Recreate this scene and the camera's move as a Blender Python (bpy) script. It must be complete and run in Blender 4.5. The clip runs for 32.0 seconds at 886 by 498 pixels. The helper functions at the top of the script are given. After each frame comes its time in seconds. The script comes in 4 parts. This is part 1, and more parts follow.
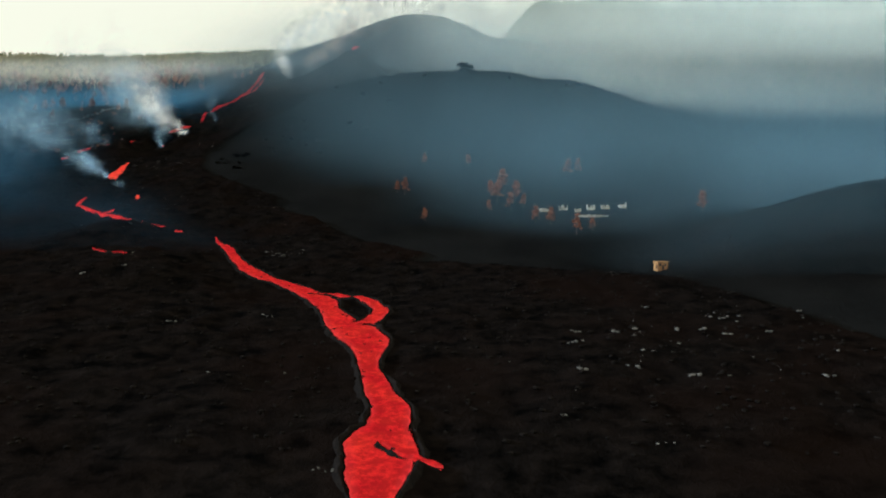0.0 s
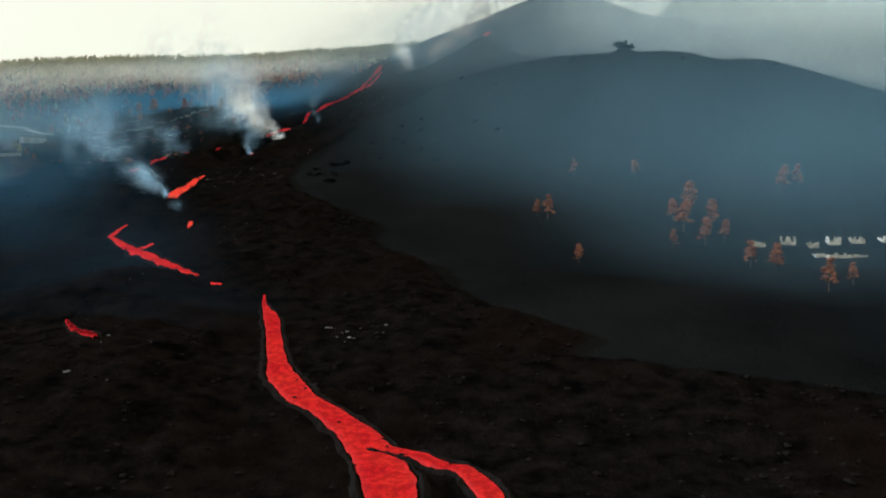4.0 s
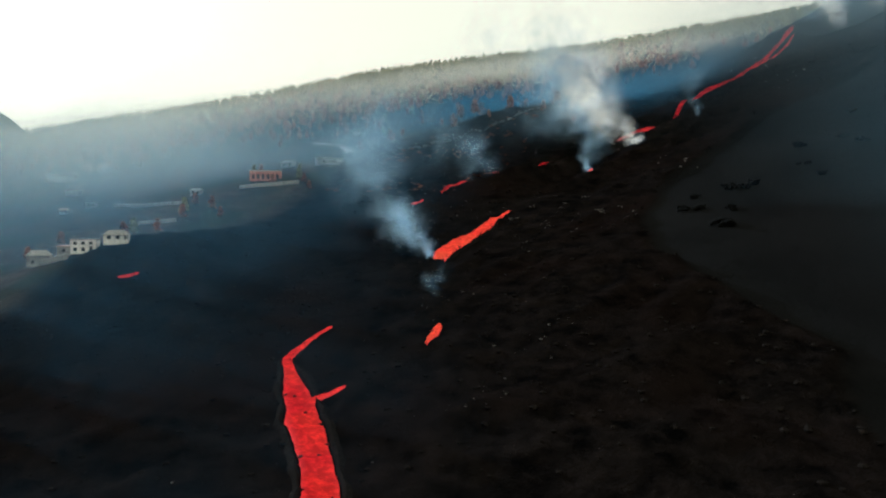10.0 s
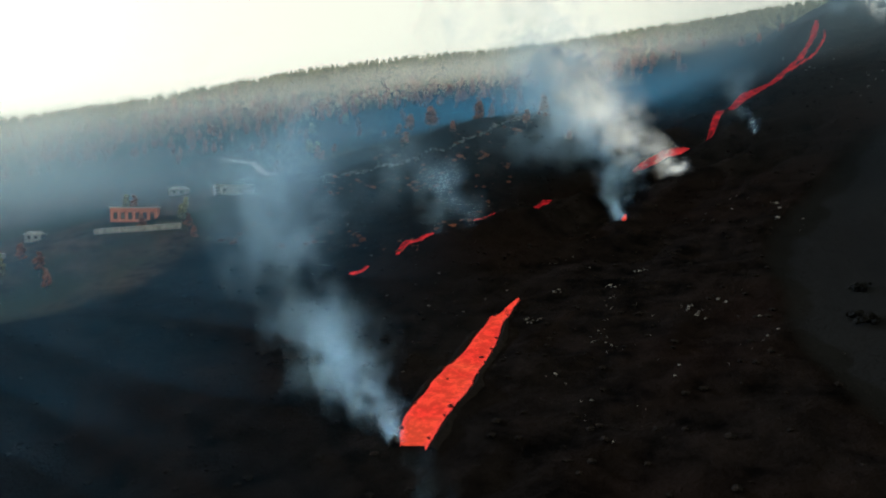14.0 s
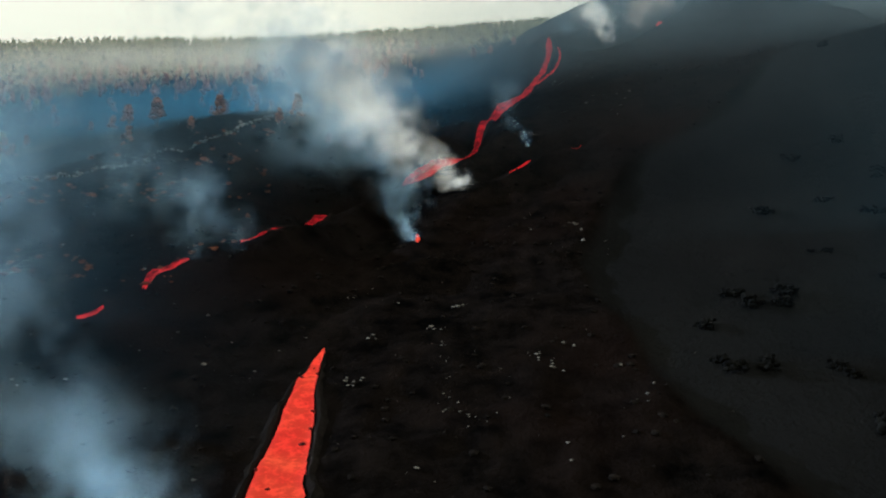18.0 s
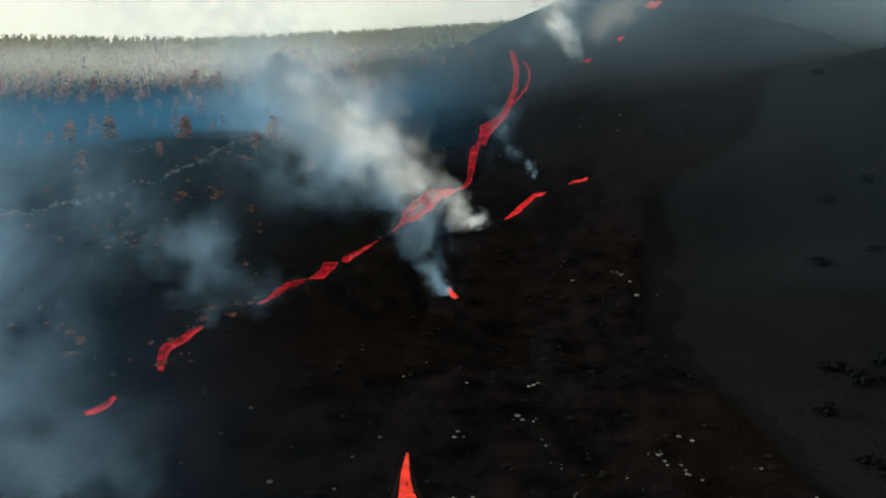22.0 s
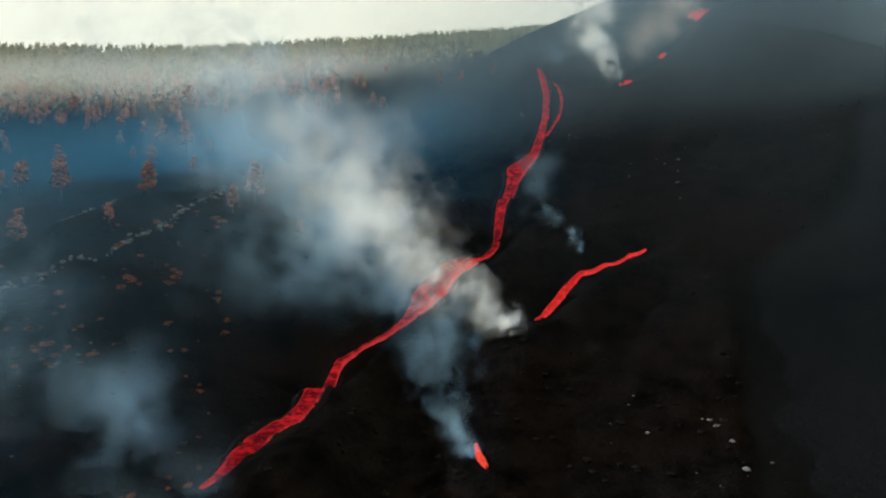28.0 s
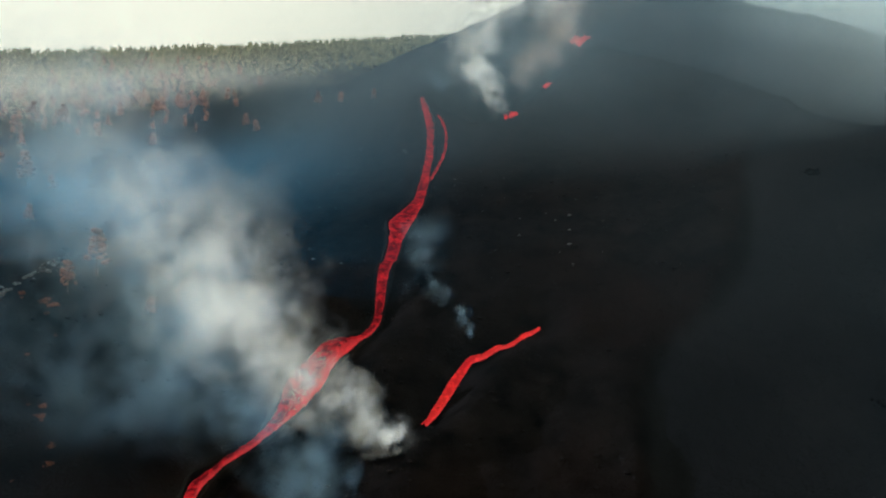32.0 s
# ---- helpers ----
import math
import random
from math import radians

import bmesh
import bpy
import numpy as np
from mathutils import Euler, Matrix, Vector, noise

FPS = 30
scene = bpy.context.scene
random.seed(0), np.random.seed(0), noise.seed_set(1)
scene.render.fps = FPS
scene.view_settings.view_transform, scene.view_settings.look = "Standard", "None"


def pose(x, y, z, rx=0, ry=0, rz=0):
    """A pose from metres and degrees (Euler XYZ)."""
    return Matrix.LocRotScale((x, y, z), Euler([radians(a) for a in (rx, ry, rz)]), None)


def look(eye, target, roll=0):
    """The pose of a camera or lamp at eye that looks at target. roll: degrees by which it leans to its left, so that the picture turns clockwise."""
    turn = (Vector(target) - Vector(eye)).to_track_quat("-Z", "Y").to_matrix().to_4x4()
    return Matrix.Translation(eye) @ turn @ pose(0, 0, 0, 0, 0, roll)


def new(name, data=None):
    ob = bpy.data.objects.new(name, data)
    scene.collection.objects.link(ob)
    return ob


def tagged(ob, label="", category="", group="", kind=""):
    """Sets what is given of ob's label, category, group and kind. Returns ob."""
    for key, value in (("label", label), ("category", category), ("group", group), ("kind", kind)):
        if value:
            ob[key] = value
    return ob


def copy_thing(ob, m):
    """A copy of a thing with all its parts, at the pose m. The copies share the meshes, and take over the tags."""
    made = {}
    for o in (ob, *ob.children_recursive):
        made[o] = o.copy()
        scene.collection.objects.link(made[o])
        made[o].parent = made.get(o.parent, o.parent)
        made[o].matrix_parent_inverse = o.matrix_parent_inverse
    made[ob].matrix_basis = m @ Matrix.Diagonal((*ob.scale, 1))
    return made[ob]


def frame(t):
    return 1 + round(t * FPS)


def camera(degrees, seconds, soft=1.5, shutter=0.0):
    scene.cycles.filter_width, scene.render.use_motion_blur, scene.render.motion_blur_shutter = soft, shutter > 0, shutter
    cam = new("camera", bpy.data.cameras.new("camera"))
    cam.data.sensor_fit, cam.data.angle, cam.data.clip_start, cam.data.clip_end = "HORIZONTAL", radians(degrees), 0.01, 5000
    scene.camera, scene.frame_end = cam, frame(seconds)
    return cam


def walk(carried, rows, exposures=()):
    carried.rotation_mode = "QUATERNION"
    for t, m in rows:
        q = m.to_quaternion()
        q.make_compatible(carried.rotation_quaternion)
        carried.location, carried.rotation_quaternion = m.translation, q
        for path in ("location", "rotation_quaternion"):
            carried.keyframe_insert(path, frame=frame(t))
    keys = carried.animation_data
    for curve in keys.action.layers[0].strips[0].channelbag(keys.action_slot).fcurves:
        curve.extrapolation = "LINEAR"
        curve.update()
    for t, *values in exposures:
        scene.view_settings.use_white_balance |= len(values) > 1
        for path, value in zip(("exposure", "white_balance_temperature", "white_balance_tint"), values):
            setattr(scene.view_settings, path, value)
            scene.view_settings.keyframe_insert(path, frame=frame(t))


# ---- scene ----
# ---- camera ----
cam = camera(60.0, 32.0, soft=2.2)
PATH = [
    (0.0, -0.00, 0.00, 0.00, 88.10, -0.26, 0.00),
    (0.5, -1.28, 16.71, 1.73, 88.12, -0.28, -0.07),
    (1.0, -1.89, 33.84, 3.92, 88.11, -0.33, 0.29),
    (1.5, -2.84, 50.76, 6.04, 88.09, -0.37, 1.93),
    (2.0, -3.89, 67.85, 8.04, 88.06, -0.46, 2.53),
    (2.5, -5.36, 84.71, 10.03, 88.07, -0.47, 3.45),
    (3.0, -6.72, 102.25, 12.17, 88.09, -0.44, 5.34),
    (3.5, -8.32, 119.03, 14.66, 87.97, -0.43, 7.80),
    (5.5, -16.94, 182.72, 21.32, 88.21, -0.20, 16.21),
    (6.0, -21.00, 198.22, 24.15, 88.14, -0.18, 18.18),
    (6.5, -26.02, 213.27, 26.72, 88.14, -0.13, 19.34),
    (7.0, -30.85, 228.81, 28.88, 88.18, 0.03, 21.17),
    (7.5, -36.60, 243.70, 31.55, 88.09, 0.09, 24.32),
    (8.0, -43.71, 259.29, 33.54, 88.08, 0.03, 28.87),
    (8.5, -50.21, 273.75, 35.92, 88.01, -0.02, 31.41),
    (9.0, -58.39, 288.20, 37.26, 88.09, 0.08, 32.47),
    (9.5, -66.53, 301.25, 38.28, 87.96, 0.09, 35.71),
    (10.0, -75.84, 314.92, 38.92, 87.87, -0.02, 37.17),
    (10.5, -85.08, 327.49, 39.25, 87.80, -0.08, 37.19),
    (11.0, -94.97, 340.27, 40.38, 87.70, -0.15, 37.63),
    (11.5, -105.31, 353.12, 42.88, 87.61, -0.24, 37.60),
    (12.0, -115.24, 365.29, 45.61, 87.64, -0.21, 37.61),
    (12.5, -128.97, 374.78, 46.94, 88.09, -0.06, 36.35),
    (13.0, -137.77, 386.22, 49.95, 88.26, 0.04, 33.25),
    (13.5, -145.42, 396.37, 53.83, 88.29, 0.12, 33.04),
    (14.0, -151.96, 405.12, 58.13, 88.25, 0.18, 32.16),
    (14.5, -158.83, 414.74, 60.60, 88.31, 0.14, 26.18),
    (15.0, -164.94, 425.04, 61.60, 88.35, 0.15, 18.01),
    (15.5, -169.26, 431.80, 61.91, 88.54, 0.08, 16.29),
    (17.5, -178.47, 429.95, 62.84, 88.29, -0.03, 11.38),
    (18.0, -181.77, 428.92, 63.55, 88.16, 0.05, 10.65),
    (18.5, -185.66, 427.56, 65.89, 88.07, 0.13, 10.53),
    (19.0, -190.38, 426.22, 68.18, 88.00, 0.07, 10.39),
    (19.5, -195.42, 425.09, 68.92, 87.98, 0.09, 10.25),
    (20.0, -200.74, 424.24, 69.83, 87.95, 0.10, 10.21),
    (20.5, -205.45, 423.53, 72.34, 87.80, 0.17, 10.25),
    (21.0, -208.05, 426.09, 72.89, 87.83, 0.16, 6.81),
    (21.5, -210.83, 432.96, 73.56, 87.83, 0.28, 3.86),
    (22.0, -212.36, 443.21, 76.07, 87.88, 0.41, 4.02),
    (22.5, -213.38, 451.84, 80.62, 88.02, 0.45, 4.20),
    (23.0, -214.34, 456.60, 84.84, 88.08, 0.35, 4.32),
    (23.5, -214.87, 459.72, 87.29, 88.01, 0.30, 4.45),
    (24.0, -214.97, 462.43, 87.41, 87.92, 0.30, 4.63),
    (24.5, -215.20, 465.03, 87.25, 87.91, 0.26, 4.73),
    (25.0, -215.44, 468.93, 87.10, 87.84, 0.13, 4.85),
    (25.5, -215.75, 473.22, 87.89, 87.78, 0.12, 4.96),
    (27.5, -217.37, 489.55, 93.39, 87.80, -0.07, 5.04),
    (28.0, -217.60, 492.93, 96.88, 87.73, 0.00, 5.03),
    (28.5, -217.76, 494.91, 99.41, 87.73, -0.09, 0.69),
    (29.0, -217.76, 496.98, 102.04, 87.79, -0.11, -1.71),
    (29.5, -217.87, 498.58, 104.79, 87.73, -0.09, -2.18),
    (30.0, -217.70, 500.61, 107.62, 87.67, -0.01, -2.14),
    (30.5, -217.63, 503.08, 109.96, 87.58, 0.00, -2.15),
    (31.0, -217.45, 506.61, 112.19, 87.48, 0.07, -2.25),
    (31.5, -217.20, 509.80, 114.39, 87.37, 0.13, -2.47),
    (32.0, -217.27, 513.40, 115.34, 87.45, 0.24, -3.62),
]
walk(cam, [(t, pose(*p)) for t, *p in PATH], exposures=((0.0, 0.0, 4400, 6.0), (32.0, 0.0, 4400, 6.0)))

# ---- sky and sun ----
SUN_SIDE, SUN_UP = 74.0, 15.0  # degrees to the left of +y, and above the horizon
world = bpy.data.worlds.new("sky")
scene.world = world
world.use_nodes = True
wn = world.node_tree.nodes
wl = world.node_tree.links
wn.clear()
sky = wn.new("ShaderNodeTexSky")
sky.sky_type, sky.sun_disc = "NISHITA", False
sky.sun_elevation, sky.sun_rotation = radians(SUN_UP), radians(-SUN_SIDE)
sky.air_density, sky.dust_density, sky.ozone_density = 1.0, 6.0, 1.0
veil = wn.new("ShaderNodeMix")  # thin high cloud that whitens the sky
veil.data_type = "RGBA"
veil.inputs[0].default_value = 0.85
veil.inputs[7].default_value = (20.5, 15.2, 7.8, 1)
back = wn.new("ShaderNodeBackground")
back.inputs[1].default_value = 0.068
wout = wn.new("ShaderNodeOutputWorld")
wl.new(sky.outputs[0], veil.inputs[6])
wl.new(veil.outputs[2], back.inputs[0])
wl.new(back.outputs[0], wout.inputs[0])

sun_data = bpy.data.lights.new("sun", "SUN")
sun_data.energy, sun_data.angle, sun_data.color = 4.6, radians(0.6), (1.0, 0.89, 0.74)
sun = new("sun", sun_data)
sun.matrix_world = look((-400 * math.sin(radians(SUN_SIDE)), 400 * math.cos(radians(SUN_SIDE)), 400 * math.tan(radians(SUN_UP))), (0, 0, 0))


scene.cycles.transparent_max_bounces = 96  # smoke is many thin layers


# ---- materials ----
def material(name):
    m = bpy.data.materials.new(name)
    m.use_nodes = True
    m.node_tree.nodes.clear()
    return m, m.node_tree.nodes, m.node_tree.links


def noise_of(nodes, links, scale, detail=4.0, rough=0.6, vector=None, stretch=None):
    geo = nodes.new("ShaderNodeNewGeometry")
    out = geo.outputs["Position"]
    if stretch:
        mp = nodes.new("ShaderNodeMapping")
        mp.inputs["Scale"].default_value = stretch
        links.new(out, mp.inputs["Vector"])
        out = mp.outputs[0]
    n = nodes.new("ShaderNodeTexNoise")
    n.inputs["Scale"].default_value, n.inputs["Detail"].default_value, n.inputs["Roughness"].default_value = scale, detail, rough
    links.new(out, n.inputs["Vector"])
    return n.outputs["Fac"]


def ramp_of(nodes, links, fac, stops):
    r = nodes.new("ShaderNodeValToRGB")
    e = r.color_ramp.elements
    while len(e) < len(stops):
        e.new(0.5)
    for k, (p, c) in enumerate(stops):
        e[k].position = p
        e[k].color = (c, c, c, 1) if isinstance(c, (int, float)) else (*c, 1)
    links.new(fac, r.inputs[0])
    return r.outputs[0]


def mix_rgb(nodes, links, fac, a, b, blend="MIX"):
    m = nodes.new("ShaderNodeMix")
    m.data_type, m.blend_type = "RGBA", blend
    for socket, v in ((m.inputs[0], fac), (m.inputs[6], a), (m.inputs[7], b)):
        if isinstance(v, (int, float)):
            socket.default_value = v
        elif isinstance(v, tuple):
            socket.default_value = (*v, 1)
        else:
            links.new(v, socket)
    return m.outputs[2]


def maths(nodes, links, op, a, b):
    m = nodes.new("ShaderNodeMath")
    m.operation = op
    for socket, v in ((m.inputs[0], a), (m.inputs[1], b)):
        if isinstance(v, (int, float)):
            socket.default_value = v
        else:
            links.new(v, socket)
    return m.outputs[0]


def attribute(nodes, name):
    a = nodes.new("ShaderNodeAttribute")
    a.attribute_name = name
    return a.outputs["Fac"]


def finish(m, nodes, links, colour, rough=0.9, bump=None, depth=0.3, specular=0.2):
    s = nodes.new("ShaderNodeBsdfPrincipled")
    if isinstance(colour, tuple):
        s.inputs["Base Color"].default_value = (*colour, 1)
    else:
        links.new(colour, s.inputs["Base Color"])
    s.inputs["Roughness"].default_value = rough
    s.inputs["Specular IOR Level"].default_value = specular
    if bump is not None:
        b = nodes.new("ShaderNodeBump")
        b.inputs["Distance"].default_value = depth
        b.inputs["Strength"].default_value = 0.8
        links.new(bump, b.inputs["Height"])
        links.new(b.outputs[0], s.inputs["Normal"])
    o = nodes.new("ShaderNodeOutputMaterial")
    links.new(s.outputs[0], o.inputs[0])
    return m


def plain(name, dark, light, scale, rough=0.85, bump=0.0, per_island=False, specular=0.04):
    """A matt surface whose colour wanders between two tones."""
    m, n, l = material(name)
    f = noise_of(n, l, scale)
    c = mix_rgb(n, l, ramp_of(n, l, f, ((0.3, 0.0), (0.7, 1.0))), dark, light)
    if per_island:
        geo = n.new("ShaderNodeNewGeometry")
        v = ramp_of(n, l, geo.outputs["Random Per Island"], ((0.0, 0.55), (1.0, 1.35)))
        c = mix_rgb(n, l, 1.0, c, v, "MULTIPLY")
    return finish(m, n, l, c, rough, f if bump else None, bump, specular)


def ground_material():
    m, n, l = material("ground")
    big, mid, fine = noise_of(n, l, 0.02, 5), noise_of(n, l, 0.16, 6, 0.7), noise_of(n, l, 1.3, 4, 0.7)
    lava = mix_rgb(n, l, ramp_of(n, l, mid, ((0.35, 0.0), (0.7, 1.0))), (0.0012, 0.0012, 0.0012), (0.0095, 0.0075, 0.0066))
    lava = mix_rgb(n, l, ramp_of(n, l, big, ((0.45, 0.0), (0.65, 0.7))), lava, (0.0070, 0.0043, 0.0033))
    ash = mix_rgb(n, l, ramp_of(n, l, big, ((0.35, 0.0), (0.65, 1.0))), (0.0056, 0.0058, 0.0060), (0.0100, 0.0100, 0.0100))
    ash = mix_rgb(n, l, ramp_of(n, l, fine, ((0.40, 0.0), (0.75, 0.5))), ash, (0.00612, 0.00612, 0.00646))
    soil = mix_rgb(n, l, ramp_of(n, l, mid, ((0.35, 0.0), (0.65, 1.0))), (0.0136, 0.0119, 0.0102), (0.068, 0.0476, 0.034))
    soil = mix_rgb(n, l, ramp_of(n, l, big, ((0.45, 0.0), (0.6, 1.0))), soil, (0.0238, 0.0255, 0.017))
    scrub = mix_rgb(n, l, ramp_of(n, l, mid, ((0.4, 0.0), (0.65, 1.0))), (0.08, 0.085, 0.045), (0.14, 0.125, 0.07))
    c = mix_rgb(n, l, attribute(n, "ash"), lava, ash)
    c = mix_rgb(n, l, attribute(n, "soil"), c, soil)
    c = mix_rgb(n, l, attribute(n, "scrub"), c, scrub)
    height = maths(n, l, "ADD", mid, maths(n, l, "MULTIPLY", fine, 0.35))
    return finish(m, n, l, c, 0.95, height, 1.4, 0.0)


def lava_material(name, low, high, skinned, glow):
    """Molten rock with a broken, darker skin."""
    m, n, l = material(name)
    skin = ramp_of(n, l, noise_of(n, l, 0.55, 6, 0.75), ((0.40, 0.0), (0.54, 1.0)))
    fleck = ramp_of(n, l, noise_of(n, l, 1.9, 4, 0.7), ((0.50, 0.0), (0.62, 1.0)))
    skin = maths(n, l, "MAXIMUM", skin, maths(n, l, "MULTIPLY", fleck, 0.7))
    streak = ramp_of(n, l, noise_of(n, l, 0.12, 3, 0.5), ((0.35, 0.0), (0.7, 1.0)))
    hot = mix_rgb(n, l, streak, low, high)
    c = mix_rgb(n, l, maths(n, l, "MULTIPLY", skin, skinned), hot, (0.07, 0.003, 0.003))
    c = mix_rgb(n, l, attribute(n, "rim"), c, (0.95, 0.05, 0.03))
    e = n.new("ShaderNodeEmission")
    l.new(c, e.inputs[0])
    e.inputs[1].default_value = glow
    o = n.new("ShaderNodeOutputMaterial")
    l.new(e.outputs[0], o.inputs[0])
    return m


def smoke_material(name, colour, scale, low, high, most):
    """Thin smoke and painted haze: how much it hides comes from its own thickness and a billowing noise."""
    m, n, l = material(name)
    billow = maths(n, l, "ADD", maths(n, l, "MULTIPLY", noise_of(n, l, scale, 3, 0.5), 0.68), maths(n, l, "MULTIPLY", noise_of(n, l, scale * 3.3, 3, 0.55), 0.32))
    f = ramp_of(n, l, billow, ((low, 0.0), (high, 1.0)))
    a = maths(n, l, "MULTIPLY", maths(n, l, "MULTIPLY", attribute(n, "thick"), f), most)
    d = n.new("ShaderNodeBsdfDiffuse")
    d.inputs[0].default_value = (*colour, 1)
    t = n.new("ShaderNodeBsdfTranslucent")
    t.inputs[0].default_value = (*colour, 1)
    both = n.new("ShaderNodeMixShader")
    l.new(d.outputs[0], both.inputs[1])
    l.new(t.outputs[0], both.inputs[2])
    clear = n.new("ShaderNodeBsdfTransparent")
    mix = n.new("ShaderNodeMixShader")
    l.new(a, mix.inputs[0])
    l.new(clear.outputs[0], mix.inputs[1])
    l.new(both.outputs[0], mix.inputs[2])
    o = n.new("ShaderNodeOutputMaterial")
    l.new(mix.outputs[0], o.inputs[0])
    return m


GROUND = ground_material()
LAVA = lava_material("molten_lava", (0.80, 0.010, 0.006), (1.0, 0.028, 0.007), 0.5, 1.0)
HOT_LAVA = lava_material("hot_molten_lava", (1.0, 0.040, 0.010), (1.0, 0.085, 0.016), 0.4, 1.15)
DULL_LAVA = lava_material("crusting_lava", (0.45, 0.005, 0.005), (0.80, 0.013, 0.008), 0.95, 0.88)
SMOKE = smoke_material("white_smoke", (0.88, 0.86, 0.78), 0.12, 0.43, 0.57, 0.21)
BROWN_SMOKE = smoke_material("brown_smoke", (0.56, 0.46, 0.37), 0.05, 0.42, 0.60, 0.26)
BLUE_SMOKE = smoke_material("blue_smoke", (0.44, 0.62, 0.76), 0.10, 0.42, 0.60, 0.24)
# air light put into colour: blue tints for shaded haze, paler ones for lit
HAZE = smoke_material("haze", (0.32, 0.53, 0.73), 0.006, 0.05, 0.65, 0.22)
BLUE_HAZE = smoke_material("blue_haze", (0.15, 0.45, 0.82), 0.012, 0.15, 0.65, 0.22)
# sunlight on the haze is painted as a warm tint
SUN_TINT_HAZE = smoke_material("sunlit_haze", (0.80, 0.76, 0.62), 0.01, 0.1, 0.65, 0.22)
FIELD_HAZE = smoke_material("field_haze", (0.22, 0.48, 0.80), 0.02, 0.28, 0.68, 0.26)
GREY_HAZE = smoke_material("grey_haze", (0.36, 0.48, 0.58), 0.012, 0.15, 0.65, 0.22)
# pale tint paints the brightness of distant air
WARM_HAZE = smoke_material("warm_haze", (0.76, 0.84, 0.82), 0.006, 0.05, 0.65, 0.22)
GREEN_PINE = plain("pine_needles", (0.17, 0.17, 0.085), (0.28, 0.25, 0.12), 0.4, per_island=True)
RUST_PINE = plain("scorched_needles", (0.11, 0.042, 0.022), (0.28, 0.115, 0.06), 0.4, per_island=True)
BARK = plain("bark", (0.05, 0.035, 0.025), (0.12, 0.08, 0.06), 2.0)


CRUST = plain("black_rubble", (0.005, 0.005, 0.005), (0.016, 0.013, 0.011), 1.5, 0.9, 0.4, specular=0.0)
HOT_CRUST = plain("dark_red_crust", (0.03, 0.008, 0.007), (0.09, 0.012, 0.01), 1.5, 0.9, 0.2)
ROCK = plain("pale_stone", (0.04, 0.04, 0.038), (0.18, 0.17, 0.16), 0.9, 0.9, 0.1, specular=0.0)
SHRUB = plain("dark_shrub", (0.002, 0.002, 0.002), (0.006, 0.006, 0.005), 1.0, per_island=True)
ORANGE_BUSH = plain("scorched_bush", (0.06, 0.02, 0.01), (0.17, 0.06, 0.025), 0.7, per_island=True)
WHITE_WALL = plain("white_render", (0.62, 0.60, 0.55), (0.80, 0.78, 0.72), 0.6, 0.85)
SALMON_WALL = plain("salmon_render", (0.42, 0.16, 0.11), (0.55, 0.24, 0.17), 0.6, 0.85)
DUSTY_WALL = plain("ash_dusted_render", (0.16, 0.155, 0.145), (0.36, 0.35, 0.32), 0.8, 0.9)
GOLD_WALL = plain("ochre_render", (0.26, 0.13, 0.04), (0.40, 0.22, 0.08), 0.6, 0.85)
ROOF = plain("roof_tiles", (0.22, 0.14, 0.10), (0.36, 0.24, 0.18), 1.2, 0.85)
PALE_ROOF = plain("pale_roof", (0.45, 0.42, 0.38), (0.62, 0.58, 0.52), 0.8, 0.85)
DARK_PANE = plain("window_pane", (0.015, 0.018, 0.02), (0.03, 0.035, 0.04), 0.5, 0.15, specular=0.5)
DUSTY_ROAD = plain("dusty_road", (0.16, 0.14, 0.11), (0.26, 0.23, 0.19), 0.4, 0.95)


WALL_STONE = plain("dark_wall_stone", (0.03, 0.03, 0.03), (0.2, 0.19, 0.18), 0.7, 0.9, specular=0.0)
RUIN_WALL = plain("broken_white_render", (0.30, 0.27, 0.22), (0.75, 0.68, 0.55), 0.5, 0.9)
# ---- the lie of the land, as one height function ----
def soft(v, k):
    """Smooth max(v, 0)."""
    return k * np.logaddexp(0, v / k)


def smax(a, b, k):
    return b + soft(a - b, k)


def bell(x, y, cx, cy, rx, ry, turn=0.0):
    c, s = math.cos(radians(turn)), math.sin(radians(turn))
    u, v = (x - cx) * c + (y - cy) * s, (y - cy) * c - (x - cx) * s
    return np.exp(-((u / rx) ** 2 + (v / ry) ** 2))


def value_noise(x, y, seed):
    """Smooth noise in 0 to 1 on a lattice of side 1."""
    i, j = np.floor(x), np.floor(y)
    u, v = x - i, y - j
    u, v = u * u * (3 - 2 * u), v * v * (3 - 2 * v)

    def corner(a, b):
        q = np.sin(a * 127.1 + b * 311.7 + seed * 74.7) * 43758.5453
        return q - np.floor(q)
    a, b, c, d = corner(i, j), corner(i + 1, j), corner(i, j + 1), corner(i + 1, j + 1)
    return a + (b - a) * u + (c - a) * v + (a - b - c + d) * u * v


def fbm(x, y, size, octaves, seed=0.0, ridged=False):
    total, amp, norm = 0.0, 1.0, 0.0
    for o in range(octaves):
        n = value_noise(x / size + o * 17.3, y / size - o * 9.1, seed + o)
        total = total + amp * (1 - np.abs(2 * n - 1) if ridged else n)
        norm, amp, size = norm + amp, amp * 0.5, size * 0.47
    return total / norm


CONE = (-40.0, 1140.0)
FISSURE = ((-176, 872), (-150, 915), (-120, 975), (-95, 1060))
BANK = ((-223, 594), (-223, 614), (-219, 641), (-212, 655), (-199, 671))
LOWER_BANK = ((-251, 597), (-247, 608), (-245, 622), (-244, 636), (-243, 650), (-236, 660), (-226, 668))
TERRACE = ((-371, 605), (-355, 621), (-346, 646), (-331, 663), (-313, 690))
RIDGE_X, RIDGE_LIFT = (-950, -800, -650, -550, -470, -350, -200), (14, 8, 7, -2, -9, -10, -8)


